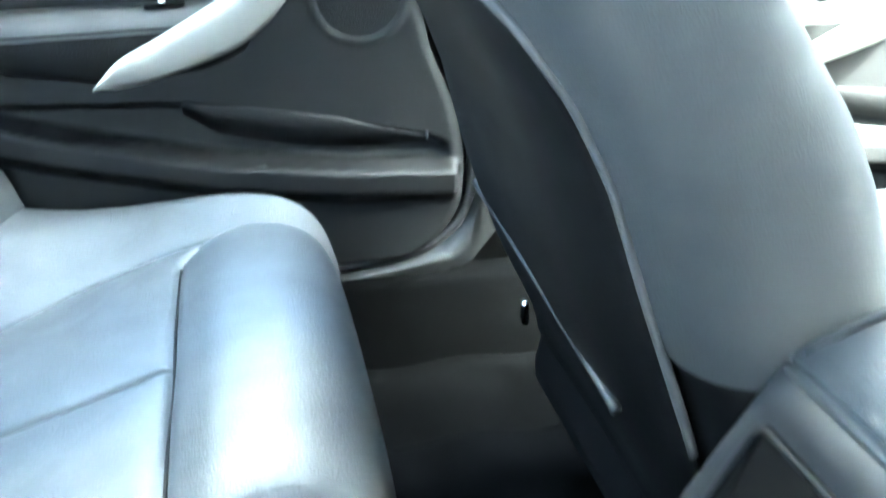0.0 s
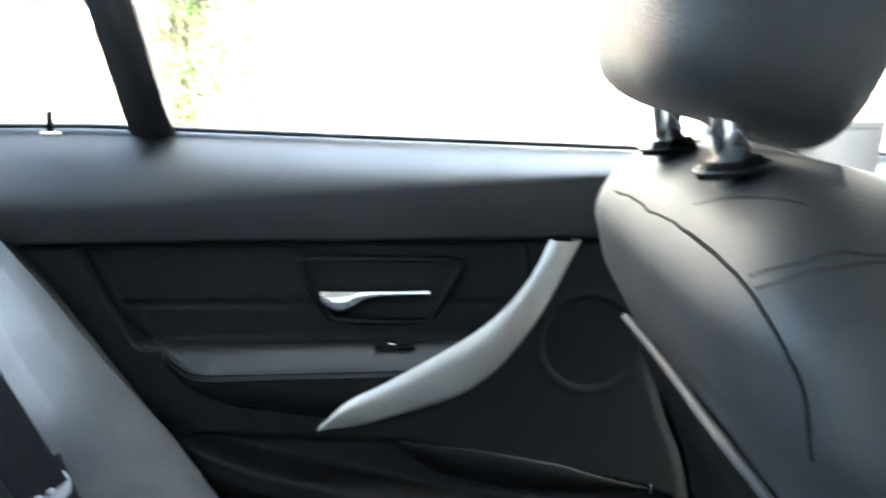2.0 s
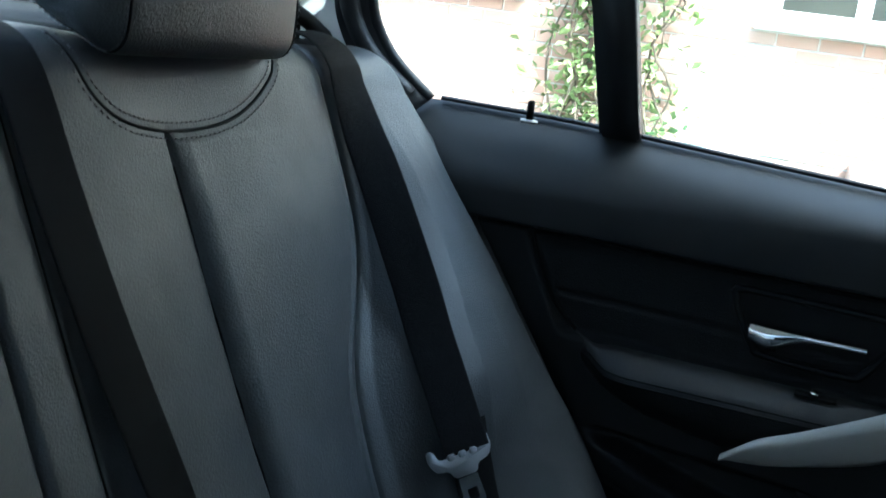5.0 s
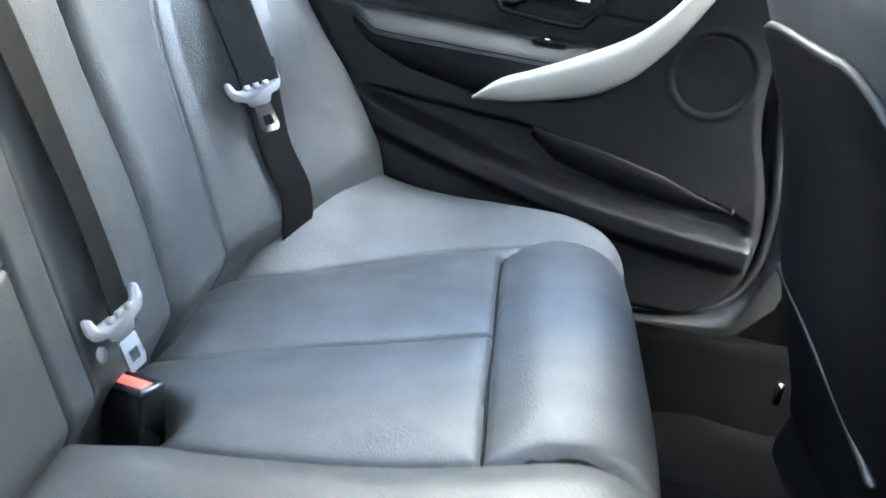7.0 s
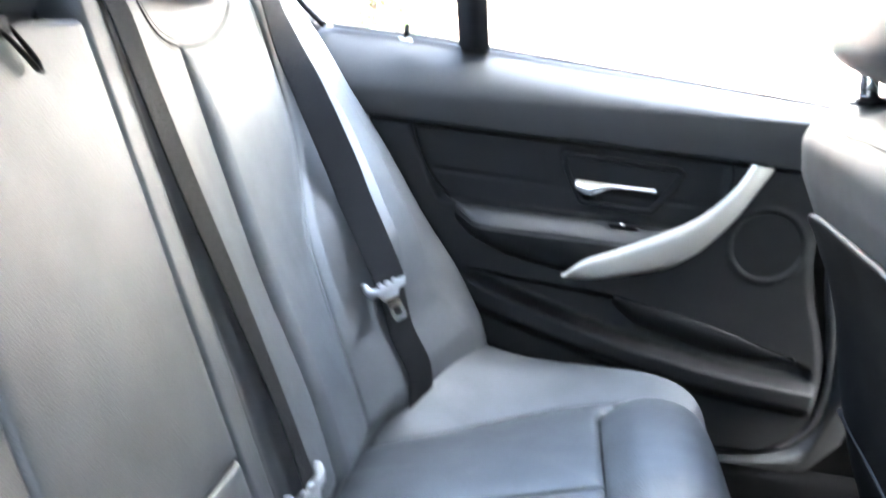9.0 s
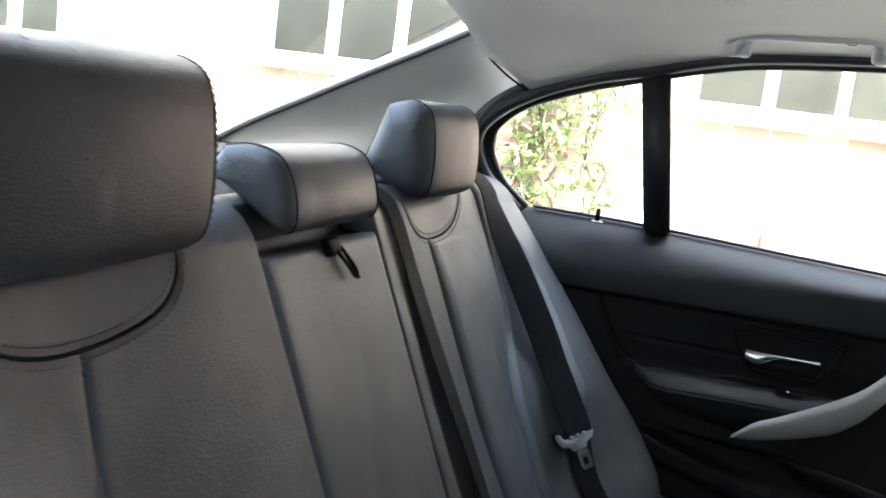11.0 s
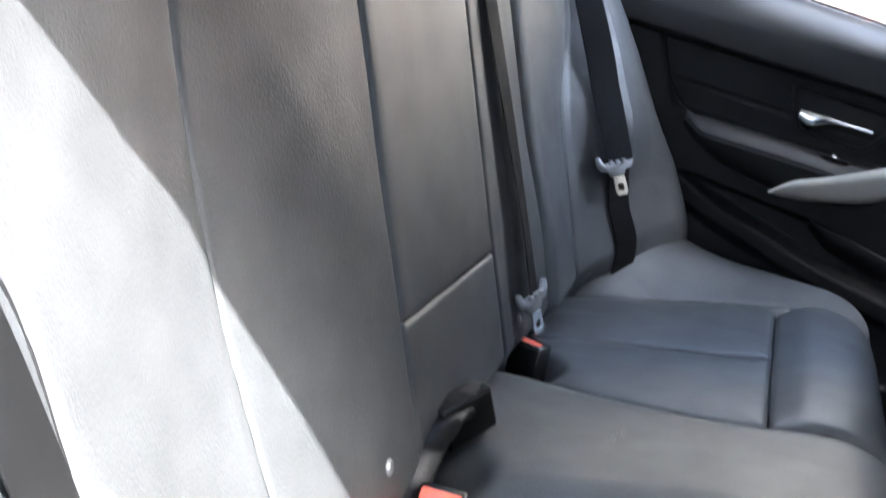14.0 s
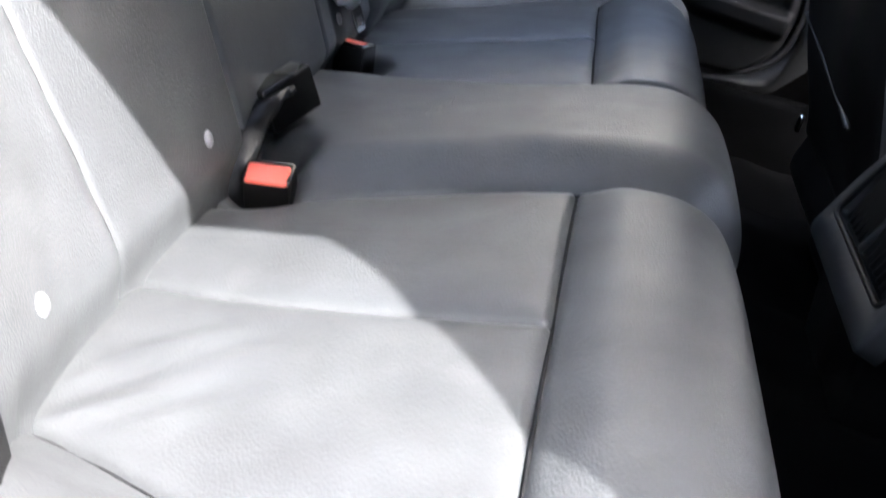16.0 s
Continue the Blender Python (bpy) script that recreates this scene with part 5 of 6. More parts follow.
# sill and B-pillar trim, left; sill and post, right
for s in (1, -1):
    ol = [(-0.25, 0.232), (0.45, 0.232), (0.60, 0.236), (0.655, 0.262), (0.695, 0.31), (0.715, 0.40), (0.76, 0.52), (0.80, 0.60), (0.84, 0.835), (0.653, 0.835), (0.648, 0.62), (0.655, 0.47), (0.662, 0.385),
          (0.648, 0.325), (0.615, 0.292), (0.575, 0.277), (0.50, 0.267), (-0.25, 0.262)]
    bm = solid_outline(ol, s * 0.775, s * (0.84 if s > 0 else 0.862), 0.008)
    tagged(part("sill_trim" if s > 0 else "sill_trim_right", bm, SILL), "grey plastic sill trim rising into the door post", "trim", kind="structure")
    bm = bmesh.new()
    co = [(0.652, 0.83), (0.79, 0.83), (0.80, 1.15), (0.664, 1.15)] if s > 0 else [(0.652, 0.83), (0.875, 0.83), (0.90, 1.17), (0.622, 1.17), (0.636, 1.145), (0.648, 1.11), (0.655, 1.05)]
    nn = len(co)
    v8 = [bm.verts.new((x, s * (side_y(z) + e), z)) for e in (-0.020, 0.045 if s > 0 else 0.068) for x, z in co]
    bm.faces.new(v8[:nn])
    bm.faces.new(v8[nn:])
    for q in range(nn):
        bm.faces.new((v8[q], v8[(q + 1) % nn], v8[nn + (q + 1) % nn], v8[nn + q]))
    bmesh.ops.recalc_face_normals(bm, faces=bm.faces)
    bmesh.ops.bevel(bm, geom=bm.edges[:], offset=0.006, segments=2, affect="EDGES")
    tagged(part("door_post", bm, SILL if s > 0 else PLASTIC), "leaning door post trim between the side windows", "pillar", kind="structure")
    # hidden plate added to stop light leaking past the post
    tagged(part("post_lining", box(0.42, 0.03, 0.89, 0.0, 1, (0.74, s * (0.862 if s > 0 else 0.880), 0.33)), PLASTIC_DARK), "dark plate added behind the door post trim to stop light leaks", "trim", kind="structure")
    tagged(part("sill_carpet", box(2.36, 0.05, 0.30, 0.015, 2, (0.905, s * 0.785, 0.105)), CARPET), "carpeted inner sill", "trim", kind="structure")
seal = spline([(0.0, 0.785, 0.266), (0.40, 0.785, 0.268), (0.50, 0.785, 0.270), (0.575, 0.785, 0.281), (0.615, 0.785, 0.298), (0.645, 0.785, 0.330), (0.657, 0.785, 0.388), (0.650, 0.785, 0.47), (0.630, 0.785, 0.56), (0.622, 0.785, 0.65)], 6)
tagged(raw("trim", *tube(seal, 0.0075, 8), RUBBER), "black rubber door seal along the sill", "trim", kind="structure")

# ---- floor ----
xs_ = np.linspace(-0.1, 1.8, 96)
ys_ = np.linspace(-0.80, 0.80, 110)
XX, YY = np.meshgrid(xs_, ys_, indexing="ij")
ZZ = 0.075 + 0.115 * sm((0.20 - np.abs(YY)) / 0.09) + 0.06 * sm((np.abs(YY) - 0.66) / 0.1)
ZZ += 0.004 * np.sin(XX * 37 + YY * 21) * np.sin(YY * 43)
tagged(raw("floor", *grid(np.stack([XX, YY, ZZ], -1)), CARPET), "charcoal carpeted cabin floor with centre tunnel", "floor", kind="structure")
for s in (1, -1):
    xm = np.linspace(0.46, 0.80, 36)
    ym = np.linspace(0.215, 0.63, 36)
    XM, YM = np.meshgrid(xm, ym, indexing="ij")
    ZM = 0.088 + 0.010 * np.sin(XM * 19 + YM * 9) ** 2 * sm((XM - 0.46) / 0.1) + 0.03 * sm((YM - 0.58) / 0.06) * 0.4
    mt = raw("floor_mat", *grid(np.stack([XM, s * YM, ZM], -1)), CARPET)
    so = mt.modifiers.new("thick", "SOLIDIFY")
    so.thickness, so.offset = 0.006, -1.0
    tagged(mt, "loose charcoal carpet mat on the footwell floor", "floor mat", "floor mats")

# ---- front seat ----
fs = thing("car_seat", (0.75, 0.365, 0.12), "scuffed black leather front seat with map pocket and grey piping", "seat")
YC, HW = 0.365, 0.262


def seat_rear_x(z):
    return np.interp(z, [0.20, 0.30, 0.40, 0.504, 0.575, 0.62, 0.70, 0.74, 0.78, 0.82, 0.86], [0.690, 0.672, 0.642, 0.606, 0.583, 0.563, 0.518, 0.497, 0.488, 0.494, 0.518])


zs = np.linspace(0.24, 0.846, 90)
ths = np.linspace(-np.pi, np.pi, 121)
rows = []
for z in zs:
    top = max(0.0, (z - 0.78) / 0.066)
    shrink = math.sqrt(max(0.0, 1 - min(top, 1) ** 2.2)) if top > 0 else 1.0
    thick = np.interp(z, [0.24, 0.45, 0.60, 0.75, 0.846], [0.185, 0.185, 0.180, 0.162, 0.130])
    xr = float(seat_rear_x(z))
    cx = xr + thick / 2
    hw = HW * np.interp(z, [0.24, 0.40, 0.60, 0.74, 0.80, 0.846], [0.94, 1.0, 1.0, 0.97, 0.90, 0.80]) * (0.55 + 0.45 * shrink)
    hx = thick / 2 * max(shrink, 0.02)
    row = []
    for th in ths:
        c, s_ = math.cos(th), math.sin(th)
        ex = abs(c) ** (2 / 3.6) * (1 if c > 0 else -1)
        ey = abs(s_) ** (2 / 4.6) * (1 if s_ > 0 else -1)
        x = cx + hx * ex
        y = YC + hw * ey
        if c < 0:
            x += 0.018 * (1 - abs(ey) ** 2) * float(np.interp(z, [0.58, 0.68], [1.0, 0.2]))
        row.append((x, y, z))
    rows.append(row)
rows.append([(float(seat_rear_x(0.846)) + 0.05, YC, 0.8465)] * len(ths))
rows_seat = rows
SEAT_G = np.array(rows)
cut_row = int(np.argmin(np.abs(zs - 0.468)))
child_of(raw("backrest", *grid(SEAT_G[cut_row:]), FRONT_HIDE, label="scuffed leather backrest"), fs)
LOW_G = SEAT_G[:cut_row + 4].copy()
LOW_G[:, :, 1] = YC + (LOW_G[:, :, 1] - YC) * 0.955
LOW_G[:, :, 0] += 0.006
child_of(raw("lower_shell", *grid(LOW_G), PLASTIC_DARK), fs)
# hard back panel with hanging map pocket, framed by grey piping
def skin_x(y, z):
    """The rear face of the front backrest at a width and a height."""
    thick = np.interp(z, [0.24, 0.45, 0.60, 0.75, 0.846], [0.185, 0.185, 0.180, 0.162, 0.130])
    hw = HW * np.interp(z, [0.24, 0.40, 0.60, 0.74, 0.80, 0.846], [0.94, 1.0, 1.0, 0.97, 0.90, 0.80])
    ey = min(0.999, abs(y - YC) / hw)
    c = math.sqrt(1 - (ey ** 2.3) ** 2)
    return float(seat_rear_x(z)) + thick / 2 * (1 - c ** (2 / 3.6)) + 0.018 * (1 - ey ** 2) * float(np.interp(z, [0.58, 0.68], [1.0, 0.2]))


rows, edge = [], []
ul = np.linspace(-1, 1, 40)
for z in np.linspace(0.285, 0.712, 60):
    row = []
    for u in ul:
        y = 0.160 + (u + 1) / 2 * 0.443
        cut = max(0.0, (-u - 0.62) / 0.38)
        ztop = 0.708 - 0.006 * (1 - u * u) - 0.055 * max(0, u) ** 4 - 0.075 * (1 - math.sqrt(max(0, 1 - cut * cut)))
        zz_ = 0.285 + (ztop - 0.285) * (z - 0.285) / 0.427
        x = float(seat_rear_x(zz_)) + 0.010 * (1 - u * u) - 0.012 - 0.016 * (1 - u ** 4) * sm(np.array((0.66 - zz_) / 0.2)) * sm(np.array((zz_ - 0.30) / 0.12)) + 0.055 * abs(u) ** 6 * 0.5
        hug = max(abs(u) ** 8 if u > 0 else 0.0, 0.4 * float(sm(np.array((zz_ - ztop + 0.06) / 0.06))))
        x = x * (1 - hug) + (skin_x(y, zz_) - 0.003) * hug
        row.append((x, y, zz_))
    rows.append(row)
R_ = np.array(rows)
shell = child_of(raw("back_panel", *grid(R_), PLASTIC_DARK, label="dark back panel with map pocket"), fs)
so = shell.modifiers.new("thick", "SOLIDIFY")
so.thickness, so.offset = 0.004, 0.0
pipe = np.vstack([R_[16:, -1][::1], R_[-1, ::-1], R_[::-1, 0][:-16]])
child_of(raw("piping", *tube(pipe[::2], 0.0038, 6), PIPING, label="grey piping of the back panel"), fs)
# hem lighter than the panel: the fold's highlight is put into its material
hem = spline([(float(seat_rear_x(z)) - 0.018, y, z) for y, z in ((0.205, 0.398), (0.24, 0.408), (0.315, 0.420), (0.40, 0.436), (0.47, 0.446), (0.54, 0.452))], 6)
child_of(raw("pocket_hem", *tube(hem, 0.0045, 8), SOFT_TOP, label="map pocket hem with its highlight painted lighter"), fs)
child_of(part("lower_cover", box(0.10, 0.44, 0.18, 0.03, 3, (0.735, YC, 0.28), (0, 14, 0)), PLASTIC_DARK), fs)
child_of(part("pocket_clip", box(0.010, 0.014, 0.030, 0.004, 2, (0.672, 0.600, 0.275)), CHROME), fs)
child_of(part("seat_base", box(0.52, 0.50, 0.16, 0.06, 4, (0.98, YC, 0.30), (0, -6, 0)), LEATHER), fs)
child_of(part("seat_frame", box(0.45, 0.40, 0.14, 0.02, 2, (0.97, YC, 0.16)), PLASTIC_DARK), fs)
# seams on the inboard side, laid on the surface
SKIN = np.array(rows_seat).reshape(-1, 3)


def snap(pts):
    out = []
    for q in spline(pts, 10):
        near = SKIN[np.argsort(np.linalg.norm(SKIN - q, axis=1))[:6]]
        w = 1 / (np.linalg.norm(near - q, axis=1) + 0.002)
        out.append((near * w[:, None]).sum(0) / w.sum())
    out = np.array(out)
    k = np.ones(9) / 9
    pad = np.vstack([out[:1]] * 4 + [out] + [out[-1:]] * 4)
    return np.stack([np.convolve(pad[:, c], k, "valid") for c in range(3)], 1)


for q, r in (([(0.500, 0.481, 0.805), (0.501, 0.403, 0.807), (0.501, 0.332, 0.808), (0.501, 0.271, 0.808), (0.502, 0.223, 0.807), (0.504, 0.175, 0.800), (0.508, 0.148, 0.787), (0.515, 0.135, 0.769), (0.519, 0.133, 0.751), (0.522, 0.133, 0.733)], 0.0013),
             ([(0.505, 0.171, 0.799), (0.514, 0.160, 0.806), (0.523, 0.155, 0.810), (0.541, 0.152, 0.814), (0.566, 0.151, 0.815), (0.582, 0.147, 0.812), (0.600, 0.138, 0.799), (0.613, 0.128, 0.780)], 0.0008),
             ([(0.505, 0.180, 0.803), (0.519, 0.164, 0.812), (0.534, 0.158, 0.817), (0.554, 0.156, 0.818), (0.573, 0.155, 0.817), (0.590, 0.151, 0.813), (0.608, 0.142, 0.801)], 0.0008),
             ([(0.507, 0.306, 0.816), (0.516, 0.281, 0.824), (0.528, 0.241, 0.831), (0.546, 0.201, 0.835)], 0.0009)):
    child_of(raw("seam", *tube(snap(q), r, 6), SEAM_DARK), fs)
marks, rs = [], np.random.default_rng(31)
for _ in range(24):
    z0, e0, ln = 0.723 + rs.normal(0, 0.010), rs.normal(0, 0.0028), rs.uniform(0.002, 0.008)
    x0 = 0.613 + 0.20 * (0.723 - z0) + e0
    marks.append(tube(snap([(x0 - 0.25 * e, 0.1122, z0 + e) for e in np.linspace(-ln, ln, 4)]) + np.array((e0 * 0.5, -0.0003, 0)), rs.uniform(0.0004, 0.0010), 5, 0.4))
tagged(child_of(raw("scuff_mark", *merge(*marks), FAINT_SCUFF, label="pale scuff on the side of the seat"), fs), kind="stuff")
fh = thing("front_headrest", (0.53, YC, 0.845), "black leather front headrest on chrome posts", "headrest")
ob, G = pillow("cushion", 0.556, YC, 0.940, 0.156, 0.290, 0.204, 0, fh, FRONT_LEATHER, 4.2, 0.06, 0.12, wedge=0.40, chin=0.55)
for lvl in (0.67, 0.715):
    want = G[0, 0, 2] + (G[-1, 0, 2] - G[0, 0, 2]) * lvl
    ring = G[int(np.argmin(np.abs(G[:, :, 2].mean(1) - want)))][:-1]
    mid_ = ring.mean(0)
    child_of(raw("seam", *tube(mid_ + (ring - mid_) * 1.004, 0.0016, 6, closed=True), SEAM_DARK), fh)
for q in (-0.075, 0.075):
    child_of(part("post", disc(0.0100, 0.075, (0.527, YC + q, 0.868), (0, -8, 0), 18, 0.0), CHROME), fh)
    child_of(part("post_collar", disc(0.024, 0.009, (0.530, YC + q, 0.842), (0, -8, 0), 32, 0.004, 0.020), BUCKLE_PLASTIC), fh)

for o, dx in ((fs, 0.12), (fh, 0.12)):
    c = copy_thing(o, Matrix.Translation((o.location.x + dx, -YC, o.location.z)))
    for k in c.children:
        k.matrix_parent_inverse = Matrix.Translation((-o.location.x, -YC, -o.location.z))

# ---- centre console ----
con = thing("centre_console", (0.75, 0, 0.18), "black centre console with slatted rear vent and armrest", "console")
ol = [(0.655, 0.10), (0.640, 0.18), (0.630, 0.25), (0.628, 0.30), (0.634, 0.35), (0.650, 0.41), (0.668, 0.452), (0.690, 0.476), (0.73, 0.482), (1.20, 0.482), (1.20, 0.10)]
bm = bmesh.new()
va = [bm.verts.new((x, -0.100, z)) for x, z in ol]
f = bm.faces.new(va)
ext = bmesh.ops.extrude_face_region(bm, geom=[f])
bmesh.ops.translate(bm, vec=(0, 0.20, 0), verts=[v for v in ext["geom"] if isinstance(v, bmesh.types.BMVert)])
bmesh.ops.recalc_face_normals(bm, faces=bm.faces)
bmesh.ops.bevel(bm, geom=[e for e in bm.edges if e.calc_face_angle(0) > 0.9], offset=0.012, segments=3, affect="EDGES")
child_of(part("body", bm, PLASTIC_DARK), con)


def vent_point(y, z, out=0.0):
    """A place on the sloping rear face of the console, out of it by some depth."""
    return np.array((0.616 + 0.066 * (z - 0.312) / 0.178 - 0.938 * out, y, z + 0.348 * out))


def vent_loop(corners, r, out):
    """A closed rounded outline on the console's rear face through corners (half width, height)."""
    ring = [(h, z) for h, z in corners] + [(-h, z) for h, z in corners[::-1]]
    pts = []
    for k, p in enumerate(ring):
        p, a, b = np.array(p), np.array(ring[k - 1]), np.array(ring[(k + 1) % len(ring)])
        a, b = p + (a - p) / np.linalg.norm(a - p) * r, p + (b - p) / np.linalg.norm(b - p) * r
        pts += [a * (1 - w) ** 2 + 2 * p * w * (1 - w) + b * w * w for w in np.linspace(0, 1, 7)]
    return [vent_point(y, z, out) for y, z in pts]


OUTER = [(0.142, 0.292), (0.136, 0.375), (0.103, 0.489)]
INNER = [(0.112, 0.330), (0.107, 0.385), (0.092, 0.452)]
loops = [vent_loop(OUTER, 0.014, -0.025), vent_loop(OUTER, 0.014, -0.003), vent_loop([(h - 0.004, z + (0.004 if z < 0.3 else -0.003)) for h, z in OUTER], 0.014, 0.001),
         vent_loop([(h + 0.003, z + (-0.003 if z < 0.35 else 0.003)) for h, z in INNER], 0.014, 0.001), vent_loop(INNER, 0.012, -0.002), vent_loop(INNER, 0.012, -0.022)]
G_ = np.array(loops)
child_of(raw("vent_panel", *grid(np.concatenate([G_, G_[:, :1]], 1)), SILL, label="satin grey panel round the rear vent"), con)
child_of(raw("vent_frame", *tube(np.array(vent_loop(INNER, 0.012, 0.001)), 0.0035, 6, closed=True), PLASTIC, label="thin black frame of the vent"), con)
child_of(raw("vent_box", *grid(np.array([vent_loop(INNER, 0.012, -0.021), [vent_point(0, 0.39, -0.022)] * 42])), PLASTIC_DARK), con)
for k in range(13):
    y = -0.090 + 0.015 * k
    top, low = 0.446 - 0.10 * max(0.0, abs(y) - 0.083), 0.336
    mid_ = vent_point(y, (top + low) / 2, -0.010)
    child_of(part("vent_slat", box(0.014, 0.0035, (top - low) / 0.938, 0.001, 1, tuple(mid_), (0, 20.3, 0)), PLASTIC), con)
child_of(part("vent_divider", box(0.016, 0.010, 0.122, 0.003, 1, tuple(vent_point(0.0075, 0.391, -0.007)), (0, 20.3, 0)), SILL), con)
ca = thing("console_armrest", (0.90, 0, 0.484), "grey leather armrest lid on the console", "armrest")
bm = bmesh.new()
va = [bm.verts.new((x, -0.098, z)) for x, z in ((0.676, 0.4835), (0.675, 0.492), (0.690, 0.502), (0.735, 0.518), (0.80, 0.530), (0.90, 0.535), (1.06, 0.535), (1.06, 0.4835))]
f = bm.faces.new(va)
ext = bmesh.ops.extrude_face_region(bm, geom=[f])
bmesh.ops.translate(bm, vec=(0, 0.196, 0), verts=[v for v in ext["geom"] if isinstance(v, bmesh.types.BMVert)])
bmesh.ops.recalc_face_normals(bm, faces=bm.faces)
bmesh.ops.bevel(bm, geom=[e for e in bm.edges if e.calc_face_angle(0) > 0.9], offset=0.007, segments=4, affect="EDGES")
child_of(part("lid", bm, LEATHER), ca)
for s in (1, -1):
    child_of(raw("seam", *tube(spline([(0.684, s * 0.085, 0.4985), (0.735, s * 0.085, 0.5185), (0.80, s * 0.085, 0.5305), (0.90, s * 0.085, 0.5355), (1.04, s * 0.085, 0.5355)], 5), 0.0011, 6), SEAM_DARK), ca)

# ---- front of the cabin ----
tagged(part("dashboard", box(0.40, 1.46, 0.42, 0.06, 4, (1.80, 0, 0.58)), SOFT_TOP), "black dashboard across the cabin", "dashboard", kind="structure")
tagged(part("bulkhead", box(0.05, 1.64, 0.85, 0.01, 1, (2.06, 0, 0.40)), PLASTIC_DARK), "dark front bulkhead", "wall", kind="structure")
tagged(raw("windscreen", [(1.41, -0.56, 1.14), (1.41, 0.56, 1.14), (2.05, 0.72, 0.80), (2.05, -0.72, 0.80)], [(0, 1, 2, 3)], PANE, smooth=False), "sloping clear windscreen pane", "window", kind="structure")
tagged(part("bonnet", box(1.10, 1.60, 0.06, 0.03, 3, (2.45, 0, 0.77), (0, 4, 0)), PAINT), "light painted bonnet", "car body", kind="structure")
for s in (1, -1):
    tagged(raw("windscreen_post", *tube([(1.38, s * 0.57, 1.11), (1.65, s * 0.68, 0.97), (2.05, s * 0.76, 0.80)], 0.03, 10), PILLAR), "grey windscreen post", "pillar", kind="structure")
tagged(part("front_side_wall", box(1.10, 0.07, 0.75, 0.02, 2, (1.36, -0.815, 0.45)), PLASTIC), "dark closed front door on the near side", "wall", kind="structure")
tagged(part("front_side_wall", box(0.45, 0.07, 0.75, 0.02, 2, (1.68, 0.825, 0.45)), PLASTIC), "dark side wall ahead of the front door", "wall", kind="structure")
tagged(part("underbody", box(3.2, 1.62, 0.04, 0.0, 1, (0.50, 0, 0.02)), PLASTIC_DARK), "dark underside of the cabin", "floor", kind="structure")

# ---- outside ----
dm = thing("door_mirror", (1.19, 0.97, 0.73), "dark outside mirror on the front door", "mirror")
child_of(part("shell", box(0.10, 0.19, 0.13, 0.035, 4, (1.155, 0.98, 0.795), (0, 0, 12)), PLASTIC), dm)
child_of(part("glass", box(0.006, 0.15, 0.095, 0.003, 1, (1.101, 0.97, 0.795), (0, 0, 12)), CHROME, label="mirror glass"), dm)
child_of(part("arm", box(0.05, 0.14, 0.03, 0.01, 2, (1.20, 0.89, 0.745)), PLASTIC), dm)
GZ = -0.24
tagged(raw("ground", [(-400, -400, GZ), (400, -400, GZ), (400, 400, GZ), (-400, 400, GZ)], [(0, 1, 2, 3)], PAVING, smooth=False), "pale paved drive beside the house", "ground", kind="structure")
HY = 5.5
house = thing("house", (-2.0, HY, GZ), "brick house with white framed windows, in full sun", "house")
WINS = [(-0.13, 1.22, 1.165, 2.35, [(-0.055, 0.322), (0.402, 0.752), (0.822, 1.142)]), (-3.08, -1.53, 1.165, 2.35, [(-3.0, -2.58), (-2.50, -2.09), (-2.01, -1.60)]),
        (-6.3, -4.66, 1.0, 2.35, [(-6.2, -5.70), (-5.62, -5.18), (-5.08, -4.74)])]


def in_window(x0, x1, z0, z1):
    return any(x1 > a + 0.01 and x0 < b - 0.01 and z1 > c + 0.01 and z0 < d - 0.01 for a, b, c, d, _ in WINS)


edges_x = [-11.0] + sorted(v for a, b, *_ in WINS for v in (a, b)) + [7.0]
wallq = []
for i, (a, b) in enumerate(zip(edges_x[:-1], edges_x[1:])):
    hole = in_window(a, b, 1.2, 2.0)
    wallq += [(a, b, GZ, 1.165), (a, b, 2.35, 5.6)] if hole else [(a, b, GZ, 5.6)]
bm = bmesh.new()
for a, b, c, d in wallq:
    vv = [bm.verts.new(p) for p in ((a, HY, c), (b, HY, c), (b, HY, d), (a, HY, d))]
    bm.faces.new(vv)
ext = bmesh.ops.extrude_face_region(bm, geom=bm.faces[:])
bmesh.ops.translate(bm, vec=(0, 0.25, 0), verts=[v for v in ext["geom"] if isinstance(v, bmesh.types.BMVert)])
bmesh.ops.recalc_face_normals(bm, faces=bm.faces)
wall_ob = child_of(part("wall", bm, MORTAR, label="brick wall with pale mortar", smooth=False), house)
child_of(part("room_back", box(18, 0.1, 6, 0, 1, (-2, HY + 2.2, 2.4)), ROOM_DARK), house)
